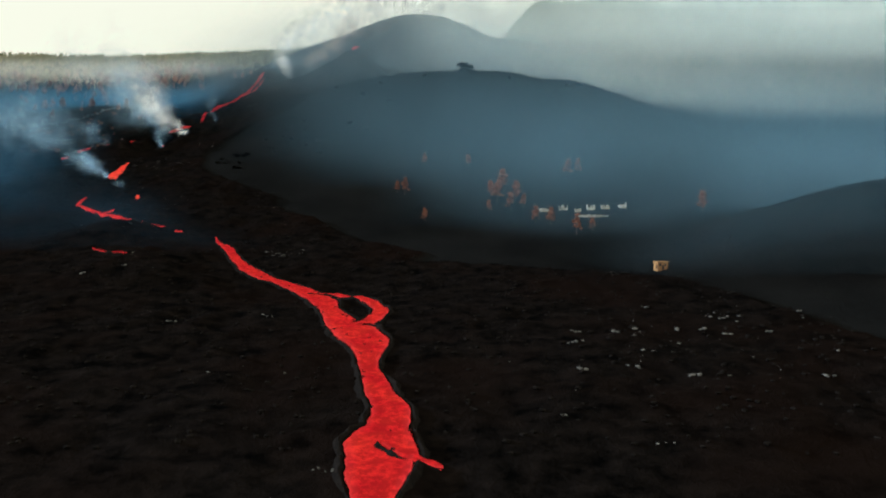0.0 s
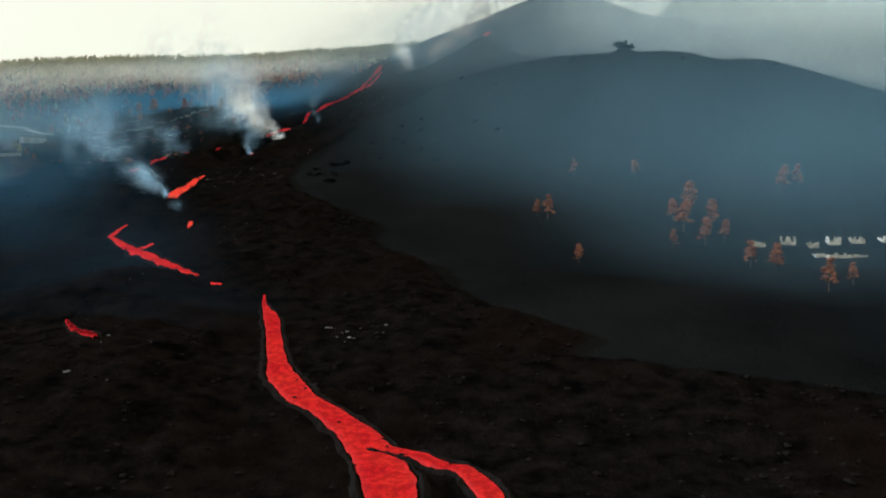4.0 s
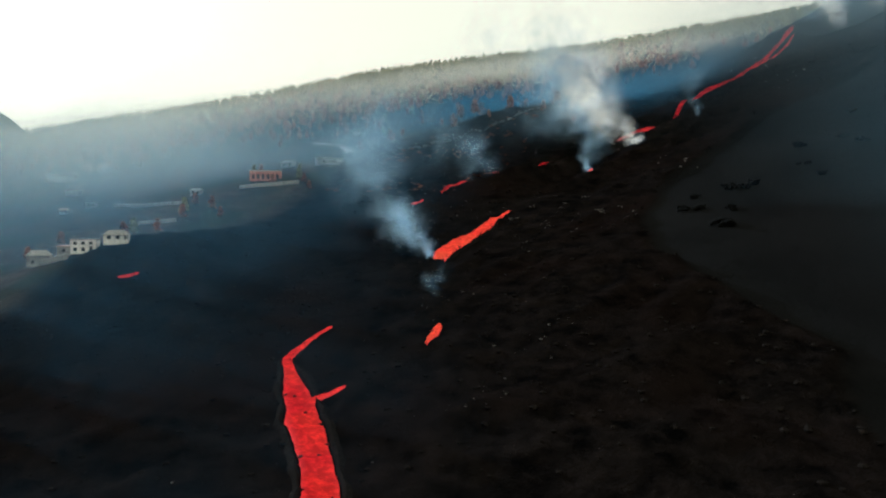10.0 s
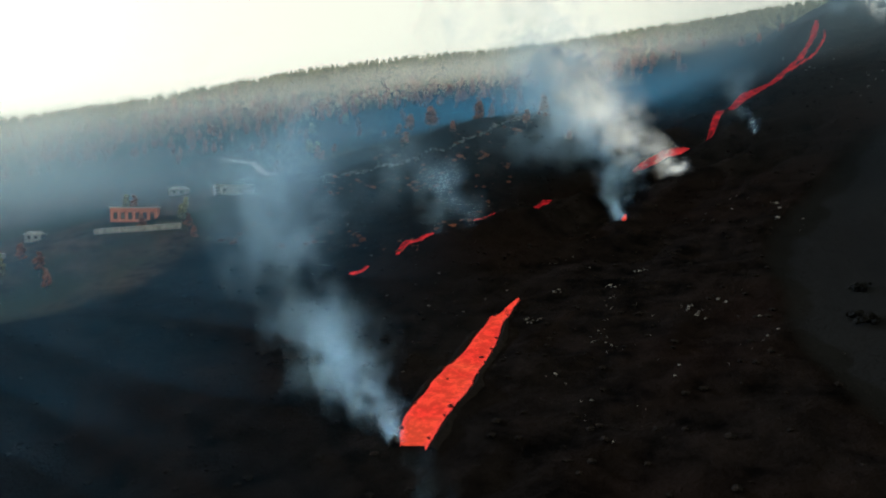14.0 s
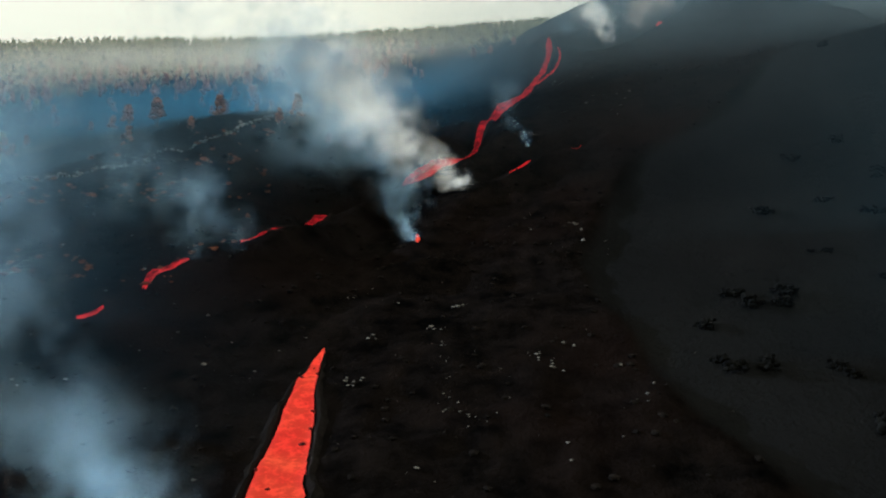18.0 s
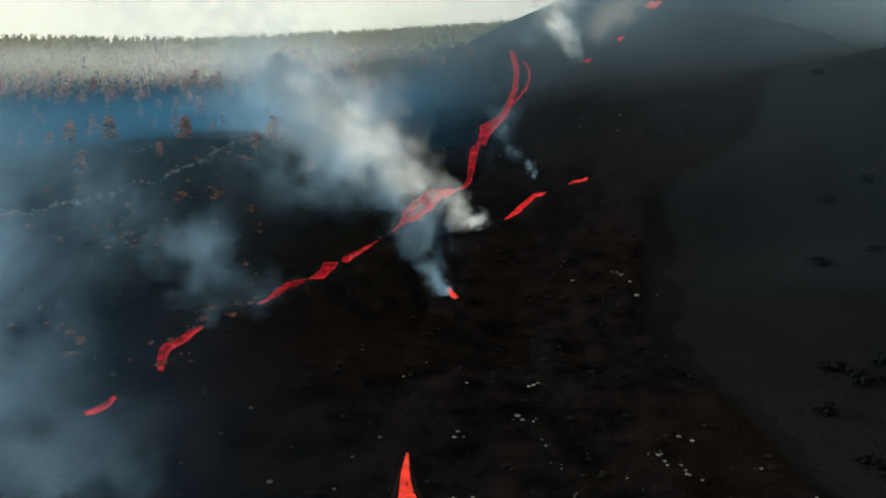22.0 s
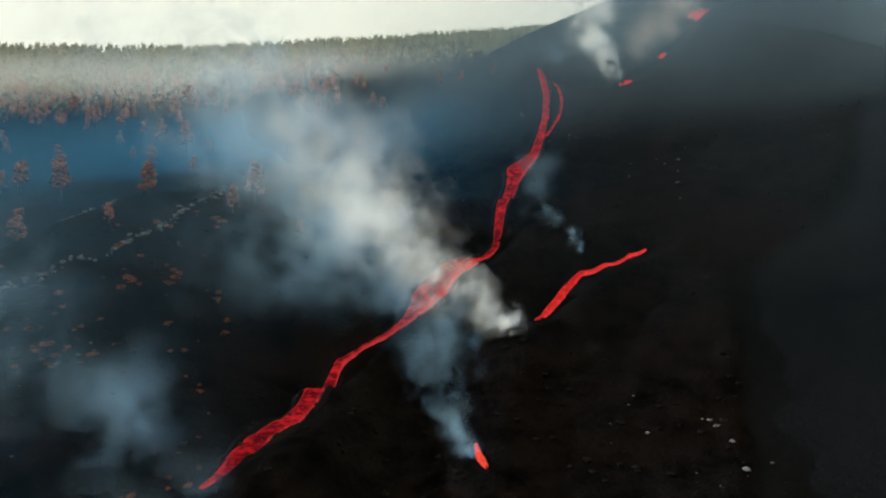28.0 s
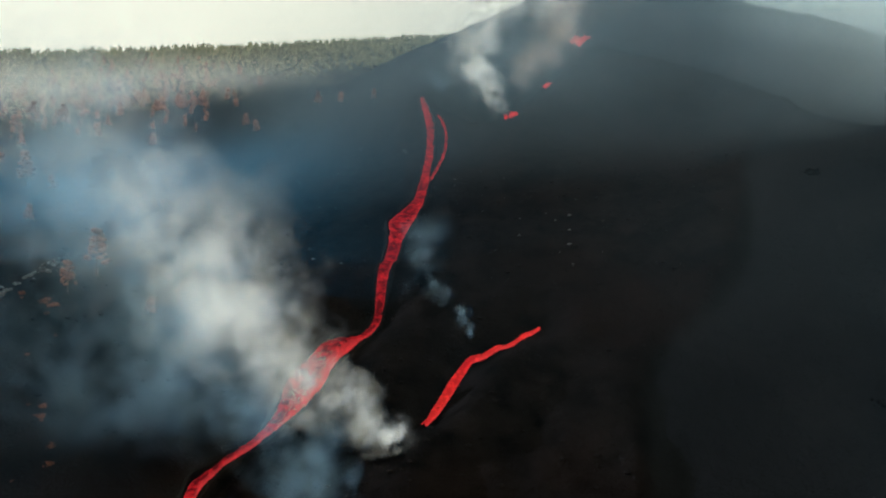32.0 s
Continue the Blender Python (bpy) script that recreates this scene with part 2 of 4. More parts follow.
def from_line(x, y, line):
    """The distance from a bent line."""
    best = np.full(np.shape(x), 1e9)
    for (ax, ay), (bx, by) in zip(line, line[1:]):
        t = np.clip(((x - ax) * (bx - ax) + (y - ay) * (by - ay)) / ((bx - ax) ** 2 + (by - ay) ** 2), 0, 1)
        best = np.minimum(best, np.hypot(x - ax - t * (bx - ax), y - ay - t * (by - ay)))
    return best


def large_forms(x, y):
    """The slope, the ash hill, the cone, the forest ridge and the far mountains, without their roughness."""
    h = -71 + 0.17 * y + 0.12 * soft(y - 375, 12)
    h = h - 9 * bell(x, y, 60, 440, 120, 80) - 4 * bell(x, y, -40, 265, 90, 75)
    # the ash hill, its notch, and the dark mound beside the ruins
    h = h + 50 * np.exp(-np.abs((x - 25) / 170) ** 3 - ((y - 722) / 88) ** 2)
    h = h - 8 * bell(x, y, 92, 685, 18, 60) + 5 * bell(x, y, 20, 712, 8, 8)
    h = h + 34 * bell(x, y, 215, 342, 90, 45) - 13 * bell(x, y, 93, 338, 34, 34) + 8 * bell(x, y, 150, 412, 35, 35)
    # swells and channels of the lava field
    h = h + 17 * bell(x, y, -315, 700, 75, 70) - 11 * bell(x, y, -260, 670, 22, 65) - 5 * bell(x, y, -205, 630, 55, 100)
    h = h - 3 * bell(x, y, -98, 460, 35, 35) + 10 * bell(x, y, -150, 356, 24, 22) + 7 * bell(x, y, -118, 284, 35, 40)
    h = h + 12 * bell(x, y, -335, 466, 45, 35) + 6 * bell(x, y, -402, 588, 60, 50) + 6 * bell(x, y, -208, 795, 50, 80)
    h = h + 4 * bell(x, y, -255, 585, 22, 18) + 5 * bell(x, y, -261, 607, 24, 22) + 2 * bell(x, y, -251, 597, 7, 10)
    h = h + 3 * np.exp(-(from_line(x, y, TERRACE) / 8) ** 2) - 8 * np.exp(-(from_line(x + 20, y - 15, TERRACE) / 15) ** 2)
    # the bank before the side stream, and the hollow behind it
    h = h + 2.0 * np.exp(-(from_line(x - 3, y + 4, BANK) / 5) ** 2) - 4.5 * np.exp(-(from_line(x + 13, y - 9, BANK) / 8) ** 2)
    h = h + 2.7 * np.exp(-(from_line(x, y, LOWER_BANK) / 5) ** 2)
    # the forest ridge falls away behind its crest
    w = -0.615 * x + 0.79 * y
    h = h - 0.62 * soft(w - 1250, 40) + 33 * np.exp(-((w - 1200) / 150) ** 2) * (1 - 0.12 * np.tanh((-x - 700) / 150))
    h = h + np.interp(x, RIDGE_X, RIDGE_LIFT) * np.exp(-((w - 1215) / 150) ** 2)
    u, v = x - CONE[0], (y - CONE[1]) / 1.2
    u = np.where(u > 0, u / 1.25, u / 1.14)
    r = np.hypot(u, v)
    cone = 322 - 0.6 * r - soft(322 - 0.6 * r - 297, 4)
    ang = np.arctan2(v, u)
    cone = cone + (12 * value_noise(ang * 4.0 + 9, r / 160, 3.0) + 5 * value_noise(ang * 11.0 + 3, r / 90, 7.0) - 8.5) * np.clip((r - 40) / 120, 0, 1)
    cone = cone + 14 * bell(x, y, 118, 1075, 42, 42) - 14 * bell(x, y, 55, 1060, 32, 32) - 17 * np.exp(-(from_line(x, y, FISSURE) / 20) ** 2)
    # the spur on the cone's flank and the hollow behind it
    off = 0.9 * (x + 110 - 0.47 * (900 - y))
    cone = cone + (6 * np.exp(-(off / 12) ** 2) - 15 * np.exp(-((off - 36) / 24) ** 2)) * np.clip((930 - y) / 40, 0, 1)
    h = smax(h, cone, 7) + 9 * bell(x, y, -206, 872, 30, 40)
    # mountains far behind
    along = np.where(x < 400, np.exp(-((x - 400) / 450) ** 2), np.exp(-((x - 400) / 2600) ** 2))
    far = 860 * along * np.exp(-((y - 2800) / 520) ** 2) + 420 * bell(x, y, -2500, 1250, 420, 350) - 70
    return smax(h, far, 25)


# ---- the ground ----
def step(v):
    v = np.clip(v, 0, 1)
    return v * v * (3 - 2 * v)


EDGE_Y = (190, 217, 259, 294, 308, 326, 341, 375, 410, 428, 446, 466, 498, 509, 540, 556, 577, 604, 640, 668, 685, 704, 760, 810)
EDGE_X = (128, 116, 100, 82, 40, -10, -5, -42, -64, -85, -96, -100, -140, -152, -170, -176, -181, -183, -178, -167, -145, -127, -100, -60)
FIELD_Y = (250, 420, 470, 540, 600, 690, 760, 900)
FIELD_X = (-300, -330, -350, -345, -372, -400, -430, -520)


def ash_mask(x, y):
    wobble = 10 * (fbm(x, y, 35, 3, 5.0) - 0.5)
    return step((x - np.interp(y, EDGE_Y, EDGE_X) + wobble) / 4 + 0.5) * step((840 - y) / 60) * (1 - step(1.5 * bell(x, y, 215, 342, 110, 60)))


def ridge_axis(x, y):
    return -0.615 * x + 0.79 * y


def soil_mask(x, y):
    """Ground that no lava and little ash has reached: the fields to the side, and under the woods."""
    wobble = 40 * (fbm(x, y, 60, 3, 8.0) - 0.5)
    return step((np.interp(y, FIELD_Y, FIELD_X) - x + wobble) / 25 + 0.5)


def scrub_mask(x, y):
    wobble = 90 * (fbm(x, y, 90, 3, 11.0) - 0.5)
    return np.maximum(step((ridge_axis(x, y) - 1060 + wobble) / 60) * step((-60 - x) / 80), step((np.hypot(x + 100, y - 500) - 1500) / 300))


RIVER = ((-222, 702), (-232, 683), (-240, 667), (-251, 655), (-256, 641))

SIDE_CHANNEL = ((-184, 688), (-190, 684), (-196, 682), (-202, 678), (-206, 671), (-209, 665), (-212, 660))


def height(x, y):
    h = large_forms(x, y)
    ash, soil, scrub = ash_mask(x, y), soil_mask(x, y), scrub_mask(x, y)
    fresh = (1 - ash) * (1 - soil) * (1 - scrub)
    h = h + fresh * (3.0 * (fbm(x, y, 46, 3, 1.0) - 0.5) + 2.6 * (fbm(x, y, 13, 4, 2.0, True) - 0.55))
    h = h + ash * (1.6 * (fbm(x, y, 30, 2, 3.0) - 0.5) - 1.2) + soil * 2 * (fbm(x, y, 40, 3, 4.0) - 0.5)
    d = from_line(x, y, RIVER)
    h = h - 5.6 * np.exp(-(d / 7) ** 2) + 1.8 * np.exp(-((d - 13) / 5) ** 2)
    d = from_line(x, y, SIDE_CHANNEL)
    h = h - 2.6 * np.exp(-(d / 6) ** 2) + 1.6 * np.exp(-((d - 10) / 4) ** 2)
    far = step((np.hypot(x + 100, y - 500) - 1300) / 700)
    return h + far * 100 * (fbm(x, y, 520, 5, 6.0, True) - 0.55)


def mesh_object(name, verts, faces, mat, smooth=False, parent=None, **fields):
    """One mesh object from arrays of corners and faces; fields are values at its corners."""
    me = bpy.data.meshes.new(name)
    verts = np.asarray(verts, np.float32).reshape(-1, 3)
    if isinstance(faces, np.ndarray):
        n, k = faces.shape
        me.vertices.add(len(verts))
        me.vertices.foreach_set("co", verts.ravel())
        me.loops.add(n * k)
        me.loops.foreach_set("vertex_index", faces.astype(np.int32).ravel())
        me.polygons.add(n)
        me.polygons.foreach_set("loop_start", np.arange(0, n * k, k, dtype=np.int32))
        me.update(calc_edges=True)
    else:
        me.from_pydata(verts.tolist(), [], faces)
    for key, values in fields.items():
        a = me.attributes.new(key, "FLOAT", "POINT")
        a.data.foreach_set("value", np.asarray(values, np.float32).ravel())
    me.polygons.foreach_set("use_smooth", [smooth] * len(me.polygons))
    me.materials.append(mat)
    ob = new(name, me)
    if parent is not None:
        ob.parent = parent
    return ob


def grid_faces(rows, cols):
    i = (np.arange(rows - 1)[:, None] * cols + np.arange(cols - 1)[None, :]).ravel()
    return np.stack([i, i + 1, i + cols + 1, i + cols], 1)


def spread(centre, near, far_low, far_high, count):
    """Steps that are near apart round the centre and widen outwards."""
    u = np.linspace(-1, 1, count)
    k = 4.2
    s = np.sinh(k * u) / math.sinh(k)
    return centre + np.where(s < 0, -s * (far_low - centre), s * (far_high - centre))


gx, gy = np.meshgrid(spread(-190, 1.0, -4200, 4200, 620), spread(470, 1.0, -1500, 4600, 640))
gz = height(gx, gy)
ground = mesh_object("ground", np.stack([gx, gy, gz], -1), grid_faces(*gx.shape), GROUND, True,
                     ash=ash_mask(gx, gy), soil=soil_mask(gx, gy) * (1 - scrub_mask(gx, gy)), scrub=scrub_mask(gx, gy))
tagged(ground, "black lava field and grey ash slopes below a cinder cone", "ground", kind="structure")


def height_at(x, y):
    return float(height(np.array([float(x)]), np.array([float(y)]))[0])


# ---- lava streams ----
def glide(points, steps):
    """A smooth line through the given rows."""
    p = np.asarray(points, float)
    p = np.vstack([2 * p[0] - p[1], p, 2 * p[-1] - p[-2]])
    out = []
    for k in range(1, len(p) - 2):
        for t in np.linspace(0, 1, steps, endpoint=False):
            a, b, c, d = p[k - 1], p[k], p[k + 1], p[k + 2]
            out.append(0.5 * (2 * b + (c - a) * t + (2 * a - 5 * b + 4 * c - d) * t * t + (3 * b - a - 3 * c + d) * t ** 3))
    out.append(p[-2])
    return np.array(out)


def levee(line, side, half, parent):
    """The bank of cooled rubble along one edge of a stream."""
    n = len(line)
    out = np.array([0.0, 0.35, 0.9, 1.7, 2.6])
    up = np.array([-0.5, 0.55, 0.9, 0.35, -0.9])
    size = np.clip(np.abs(half), 0.3, 1.5)[:, None] * 0.5 * (0.3 + 1.4 * fbm(line[:, 0], line[:, 1], 5, 3, 43))[:, None]
    x = line[:, :1] + side[:, :1] * (half[:, None] + np.sign(half)[:, None] * out * size)
    y = line[:, 1:2] + side[:, 1:] * (half[:, None] + np.sign(half)[:, None] * out * size)
    lump = fbm(x, y, 2.4, 3, 41)
    z = height(x, y) + up * size * (0.5 + lump)
    ob = mesh_object("levee", np.stack([x, y, z], -1), grid_faces(n, 5), CRUST, False, parent)
    return tagged(ob, "bank of black rubble")


def crust_plate(x, y, z, size, rng, parent):
    k = rng.randint(5, 7)
    ring = [(size * rng.uniform(0.6, 1.1) * math.cos(a), size * rng.uniform(0.6, 1.1) * math.sin(a)) for a in (2 * math.pi * i / k for i in range(k))]
    v = [(x + u, y + w, z - 0.15) for u, w in ring] + [(x + 0.85 * u, y + 0.85 * w, z + rng.uniform(0.12, 0.3)) for u, w in ring]
    f = [tuple(range(k, 2 * k))] + [(i, (i + 1) % k, k + (i + 1) % k, k + i) for i in range(k)]
    return mesh_object("crust_plate", v, f, HOT_CRUST, False, parent)


def lava_stream(label, rows, plates, mat, lift=0.5, seed=0):
    """Molten lava in its channel, its banks and the plates of crust on it. rows: x, y and the width."""
    rng = random.Random(seed)
    line = glide(rows, 14)
    d = np.gradient(line[:, :2], axis=0)
    d /= np.linalg.norm(d, axis=1)[:, None] + 1e-9
    side = np.stack([-d[:, 1], d[:, 0]], 1)
    across = np.array([-1, -0.9, -0.6, -0.2, 0.2, 0.6, 0.9, 1.0])
    n = len(line)
    wob = 1 + 0.5 * (fbm(line[:, 0] + 91 * seed, line[:, 1], 7, 4, 21) - 0.5)[:, None]
    wob2 = 1 + 0.5 * (fbm(line[:, 0] + 91 * seed, line[:, 1], 7, 4, 27) - 0.5)[:, None]
    half = line[:, 2:3] / 2 * np.where(across < 0, wob, wob2) * across
    x = line[:, :1] + side[:, :1] * half
    y = line[:, 1:2] + side[:, 1:] * half
    bed = height(x, y)
    level = np.maximum(bed.mean(1, keepdims=True), bed.max(1, keepdims=True) - 0.5) + lift
    z = level + 0.25 * (fbm(x, y, 3, 3, 31) - 0.5)
    z[:, 0], z[:, -1] = bed[:, 0] - 0.4, bed[:, -1] - 0.4
    rim = np.tile(np.array([1, 0.25, 0, 0, 0, 0, 0.25, 1.0]), (n, 1)) * 0.8
    ob = mesh_object("lava_stream", np.stack([x, y, z], -1), grid_faces(n, len(across)), mat, True, rim=rim)
    if line[:, 2].max() > 3:
        levee(line, side, half[:, 0], ob)
        levee(line, side, half[:, -1], ob)
    for _ in range(plates):
        k, j = rng.randrange(4, n - 4), rng.randrange(1, 7)
        if line[k, 2] > 1.2:
            crust_plate(x[k, j], y[k, j], z[k, j], rng.uniform(0.07, 0.2) * min(line[k, 2], 5) ** 0.7, rng, ob)
    return tagged(ob, label, "lava stream", "lava streams on the slope")


STREAMS = (
    ("wide glowing red lava stream splitting round a dark island",
     ((-107, 362, 0.5), (-104, 355, 1.4), (-95.5, 340, 4.2), (-90, 328, 4.2), (-83, 313, 4.4), (-76, 299, 6.6), (-68, 289, 6.6), (-58, 281.5, 7.0), (-49.6, 272.5, 8.0), (-41.5, 259, 9.4), (-37, 245, 7.2), (-33.5, 233, 6.8), (-28, 222, 11.5), (-22, 209, 14.0),
      (-19, 197, 9.5), (-18.2, 186, 5.4), (-14.2, 166, 5.2), (-10.5, 151, 7.6), (-10.1, 142, 8.8), (-10.8, 134, 13.0), (-10.2, 126, 11.6), (-10.1, 115, 7.6), (-10, 100, 5.6)), 22),
    ("narrow loop of red lava round a dark island", ((-47, 271, 3.4), (-37, 266.5, 3.2), (-27.3, 260.5, 3.9), (-21.6, 250, 4.6), (-19.3, 239, 5.2), (-19.6, 230.5, 4.8), (-23, 223, 6.5)), 5),
    ("short side tongue of red lava", ((-8, 135, 6.2), (-5, 129, 3.0), (-2, 126, 1.8), (0, 124, 0.6)), 2),
    ("bent red lava stream with a forked upper end",
     ((-205, 442, 0.5), (-205, 434, 1.4), (-203, 427, 2.3), (-197, 422, 2.4), (-187, 415, 5.1), (-179, 409, 6.2), (-169, 402, 5.9), (-159, 394, 5.5), (-150, 386, 4.6), (-137, 376, 1.2)), 12),
    ("thin fork of red lava", ((-180, 421, 0.4), (-181, 419, 1.0), (-183, 416, 2.0), (-183, 412, 3.0)), 1),
    ("small red spot of lava", ((-129, 370, 0.6), (-127, 369, 1.2), (-125, 369, 0.5)), 0),
    ("broad orange-red lava tongue tapering uphill", ((-225.4, 552, 0.4), (-225, 546, 1.7), (-222.8, 535, 3.9), (-220.6, 526, 5.2), (-218.6, 516, 6.5), (-216, 507, 7.0), (-214, 498, 6.2), (-211.6, 492, 4.0)), 14),
    ("small red lava breakout", ((-180, 451, 0.4), (-178, 448, 1.6), (-177, 445, 1.9), (-176, 441, 0.4)), 1),
    ("curved orange lava stream beside pale smoke", ((-184, 688, 0.6), (-190, 684, 1.6), (-196, 682, 1.9), (-202, 678, 2.4), (-206, 671, 2.4), (-209, 665, 1.7), (-212, 660, 0.9)), 5),
    ("long red lava river from the vent down the slope",
     ((-204, 874, 1.5), (-203, 857, 3.0), (-202, 838, 3.0), (-204, 807, 2.7), (-209, 769, 3.6), (-215, 750, 7.0), (-217, 733, 3.8), (-220, 715, 3.0), (-222, 702, 2.0),
      (-227, 695, 3.0), (-231.5, 689.6, 4.5), (-235.5, 681, 6.2), (-238, 676, 6.6), (-240.2, 671.6, 4.0), (-243, 667, 2.3), (-250, 660.5, 1.3), (-254.3, 653, 2.0), (-254, 638, 3.2), (-253, 626, 3.6), (-255.5, 617, 3.8), (-256.5, 610, 3.8), (-257.4, 604, 5.0), (-259, 598, 2.0), (-260, 594, 0.5)), 26),
    ("thin red side branch of the lava river", ((-198, 852, 0.5), (-196, 832, 0.9), (-197, 816, 0.9), (-201, 796, 0.8), (-207, 775, 0.9)), 2),
    ("dull red lava fragments at a flow front", ((-269, 586, 0.8), (-271, 581, 2.3), (-272, 576, 1.9), (-270, 570, 0.5)), 8),
    ("dull red lava crack", ((-275, 564, 0.6), (-276, 562, 1.3), (-278, 560, 0.8)), 2),
    ("tiny red skylight in the lava field", ((-223, 614, 0.5), (-222, 610, 1.0), (-221, 607, 0.4)), 0),
    ("small dull red lava tongue", ((-147, 322, 0.7), (-139, 314, 1.7), (-130, 307, 3.0), (-126, 304, 1.1)), 5),
    ("small dull red lava patch", ((-306, 447, 0.7), (-303, 449, 2.2), (-301, 451, 1.0)), 3),
)
for k, (label, rows, plates) in enumerate(STREAMS):
    hot = HOT_LAVA if k in (6, 7, 13) else LAVA if k < 6 or k == 8 else DULL_LAVA
    lava_stream(label, rows, plates, hot, 0.42 if k == 9 else 0.5, seed=k)


# ---- smoke ----
def puff_arrays(rng, centre, radius, dense):
    """A lumpy bowl of smoke, thick in the middle and thinning to nothing at its rim."""
    rings, seg = 7, 16
    r = np.linspace(0, 1, rings)[:, None]
    a = np.linspace(0, 2 * math.pi, seg, endpoint=False)[None, :]
    wob = 1 + 0.22 * np.sin(2 * a + rng.uniform(0, 6)) + 0.15 * np.sin(3 * a + rng.uniform(0, 6)) + 0.08 * np.sin(5 * a + rng.uniform(0, 6))
    u, v = r * wob * np.cos(a), r * wob * np.sin(a)
    bulge = 0.55 * np.sqrt(np.clip(1 - r ** 2, 0, 1)) + 0.12 * np.sin(3 * u + rng.uniform(0, 6)) * np.cos(3 * v + rng.uniform(0, 6)) + 0 * u
    turn, tilt, lean = rng.uniform(-30, 30), rng.uniform(-25, 25), rng.uniform(0, 360)
    m = Euler((radians(90 + tilt), radians(lean) * 0, radians(turn))).to_matrix()
    p = np.stack([u, v, bulge], -1).reshape(-1, 3) @ np.array(m).T
    den = (np.clip(1 - r ** 2, 0, 1) ** 1.6 + 0 * a) * dense
    i = (np.arange(rings - 1)[:, None] * seg + np.arange(seg)[None, :]).ravel()
    j = (np.arange(rings - 1)[:, None] * seg + (np.arange(seg)[None, :] + 1) % seg).ravel()
    faces = np.stack([i, j, j + seg, i + seg], 1)
    return p * radius + np.asarray(centre), faces, den.ravel()


def sway(s, seed):
    """How the wind bends a plume at the share s of its length."""
    return np.array([math.sin(9 * s + seed), math.sin(7 * s + 2 * seed), 0.5 * math.sin(11 * s + 3 * seed)]) * 0.55 * min(1.0, 3 * s)


def smoke(name, label, rows, count, mat, seed, spread_out=0.6):
    """A plume along rows of x, y, z, radius and density."""
    rng = random.Random(seed)
    line = glide(rows, 20)
    vs, fs, ds, base = [], [], [], 0
    for k in range(count):
        q = line[min(int((k + rng.random()) / count * len(line)), len(line) - 1)]
        c = q[:3] + np.array([rng.gauss(0, 1), rng.gauss(0, 1), rng.gauss(0, 0.7)]) * q[3] * spread_out * 0.6 + sway(k / count, seed) * q[3]
        v, f, d = puff_arrays(rng, c, q[3] * rng.uniform(0.55, 1.15), q[4] * rng.uniform(0.6, 1.0))
        vs.append(v), fs.append(f + base), ds.append(d)
        base += len(v)
    ob = mesh_object(name, np.vstack(vs), np.vstack(fs), mat, True, thick=np.concatenate(ds))
    ob.visible_shadow = False
    return tagged(ob, label, "smoke", kind="stuff")


def haze(label, front, back, rise, mat, dense, layers=8, fade=(0.3, 0.3), foot=14.0):
    """A bank of air haze, painted in as many thin tinted layers that stand on the ground between a front line and a
    back line.

    dense is the share of the view that all its layers hide together."""
    rng = random.Random(label)
    u, v = np.meshgrid(np.linspace(0, 1, 60), np.linspace(0, 1, 16))
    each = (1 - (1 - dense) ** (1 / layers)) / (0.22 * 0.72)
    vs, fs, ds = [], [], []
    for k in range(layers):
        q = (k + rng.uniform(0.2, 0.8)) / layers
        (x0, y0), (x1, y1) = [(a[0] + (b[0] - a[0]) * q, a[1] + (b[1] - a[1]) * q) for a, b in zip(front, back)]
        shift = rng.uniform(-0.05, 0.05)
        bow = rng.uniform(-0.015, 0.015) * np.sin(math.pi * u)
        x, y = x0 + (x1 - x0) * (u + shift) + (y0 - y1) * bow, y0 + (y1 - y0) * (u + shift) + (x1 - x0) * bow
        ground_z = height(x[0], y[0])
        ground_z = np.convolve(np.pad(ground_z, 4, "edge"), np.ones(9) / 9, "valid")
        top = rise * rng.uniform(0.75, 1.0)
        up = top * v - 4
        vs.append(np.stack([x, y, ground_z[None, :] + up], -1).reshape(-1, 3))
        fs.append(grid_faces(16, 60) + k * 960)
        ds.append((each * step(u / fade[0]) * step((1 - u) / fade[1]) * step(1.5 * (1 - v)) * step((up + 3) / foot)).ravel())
    ob = mesh_object("smoke_haze", np.vstack(vs), np.vstack(fs), mat, True, thick=np.concatenate(ds))
    ob.visible_shadow = False
    return tagged(ob, label, "smoke haze", kind="stuff")


smoke("smoke_plume", "thick cream-white smoke plume rising from a lava breakout",
      ((-216, 648, 73, 1.4, 0.9), (-219, 650, 76, 2.6, 0.9), (-226, 654, 81, 4.6, 0.9), (-235, 659, 88, 6.4, 0.85), (-246, 665, 96, 8.0, 0.7), (-259, 674, 106, 10.5, 0.5), (-275, 686, 117, 14, 0.34), (-293, 699, 129, 19, 0.22), (-318, 713, 141, 25, 0.13)), 380, SMOKE, 1, 0.95)
smoke("smoke_plume", "pale blue smoke plume from a crack in the lava field",
      ((-222, 611, 57, 1.0, 1.0), (-224, 614, 61, 2, 1.0), (-227, 620, 67, 3.5, 0.8), (-233, 630, 74, 6, 0.5), (-246, 645, 84, 10, 0.3), (-265, 660, 98, 16, 0.2)), 130, BLUE_SMOKE, 2)
smoke("smoke_plume", "white smoke plume from the crater vent",
      ((-171, 852, 161, 3.2, 1.0), (-174, 855, 172, 6, 1.0), (-178, 860, 186, 9.5, 1.0), (-175, 868, 206, 14, 0.8), (-148, 880, 228, 18, 0.6), (-94, 900, 250, 20, 0.6), (-17, 930, 266, 25, 0.5), (52, 970, 272, 30, 0.35)), 260, SMOKE, 3)
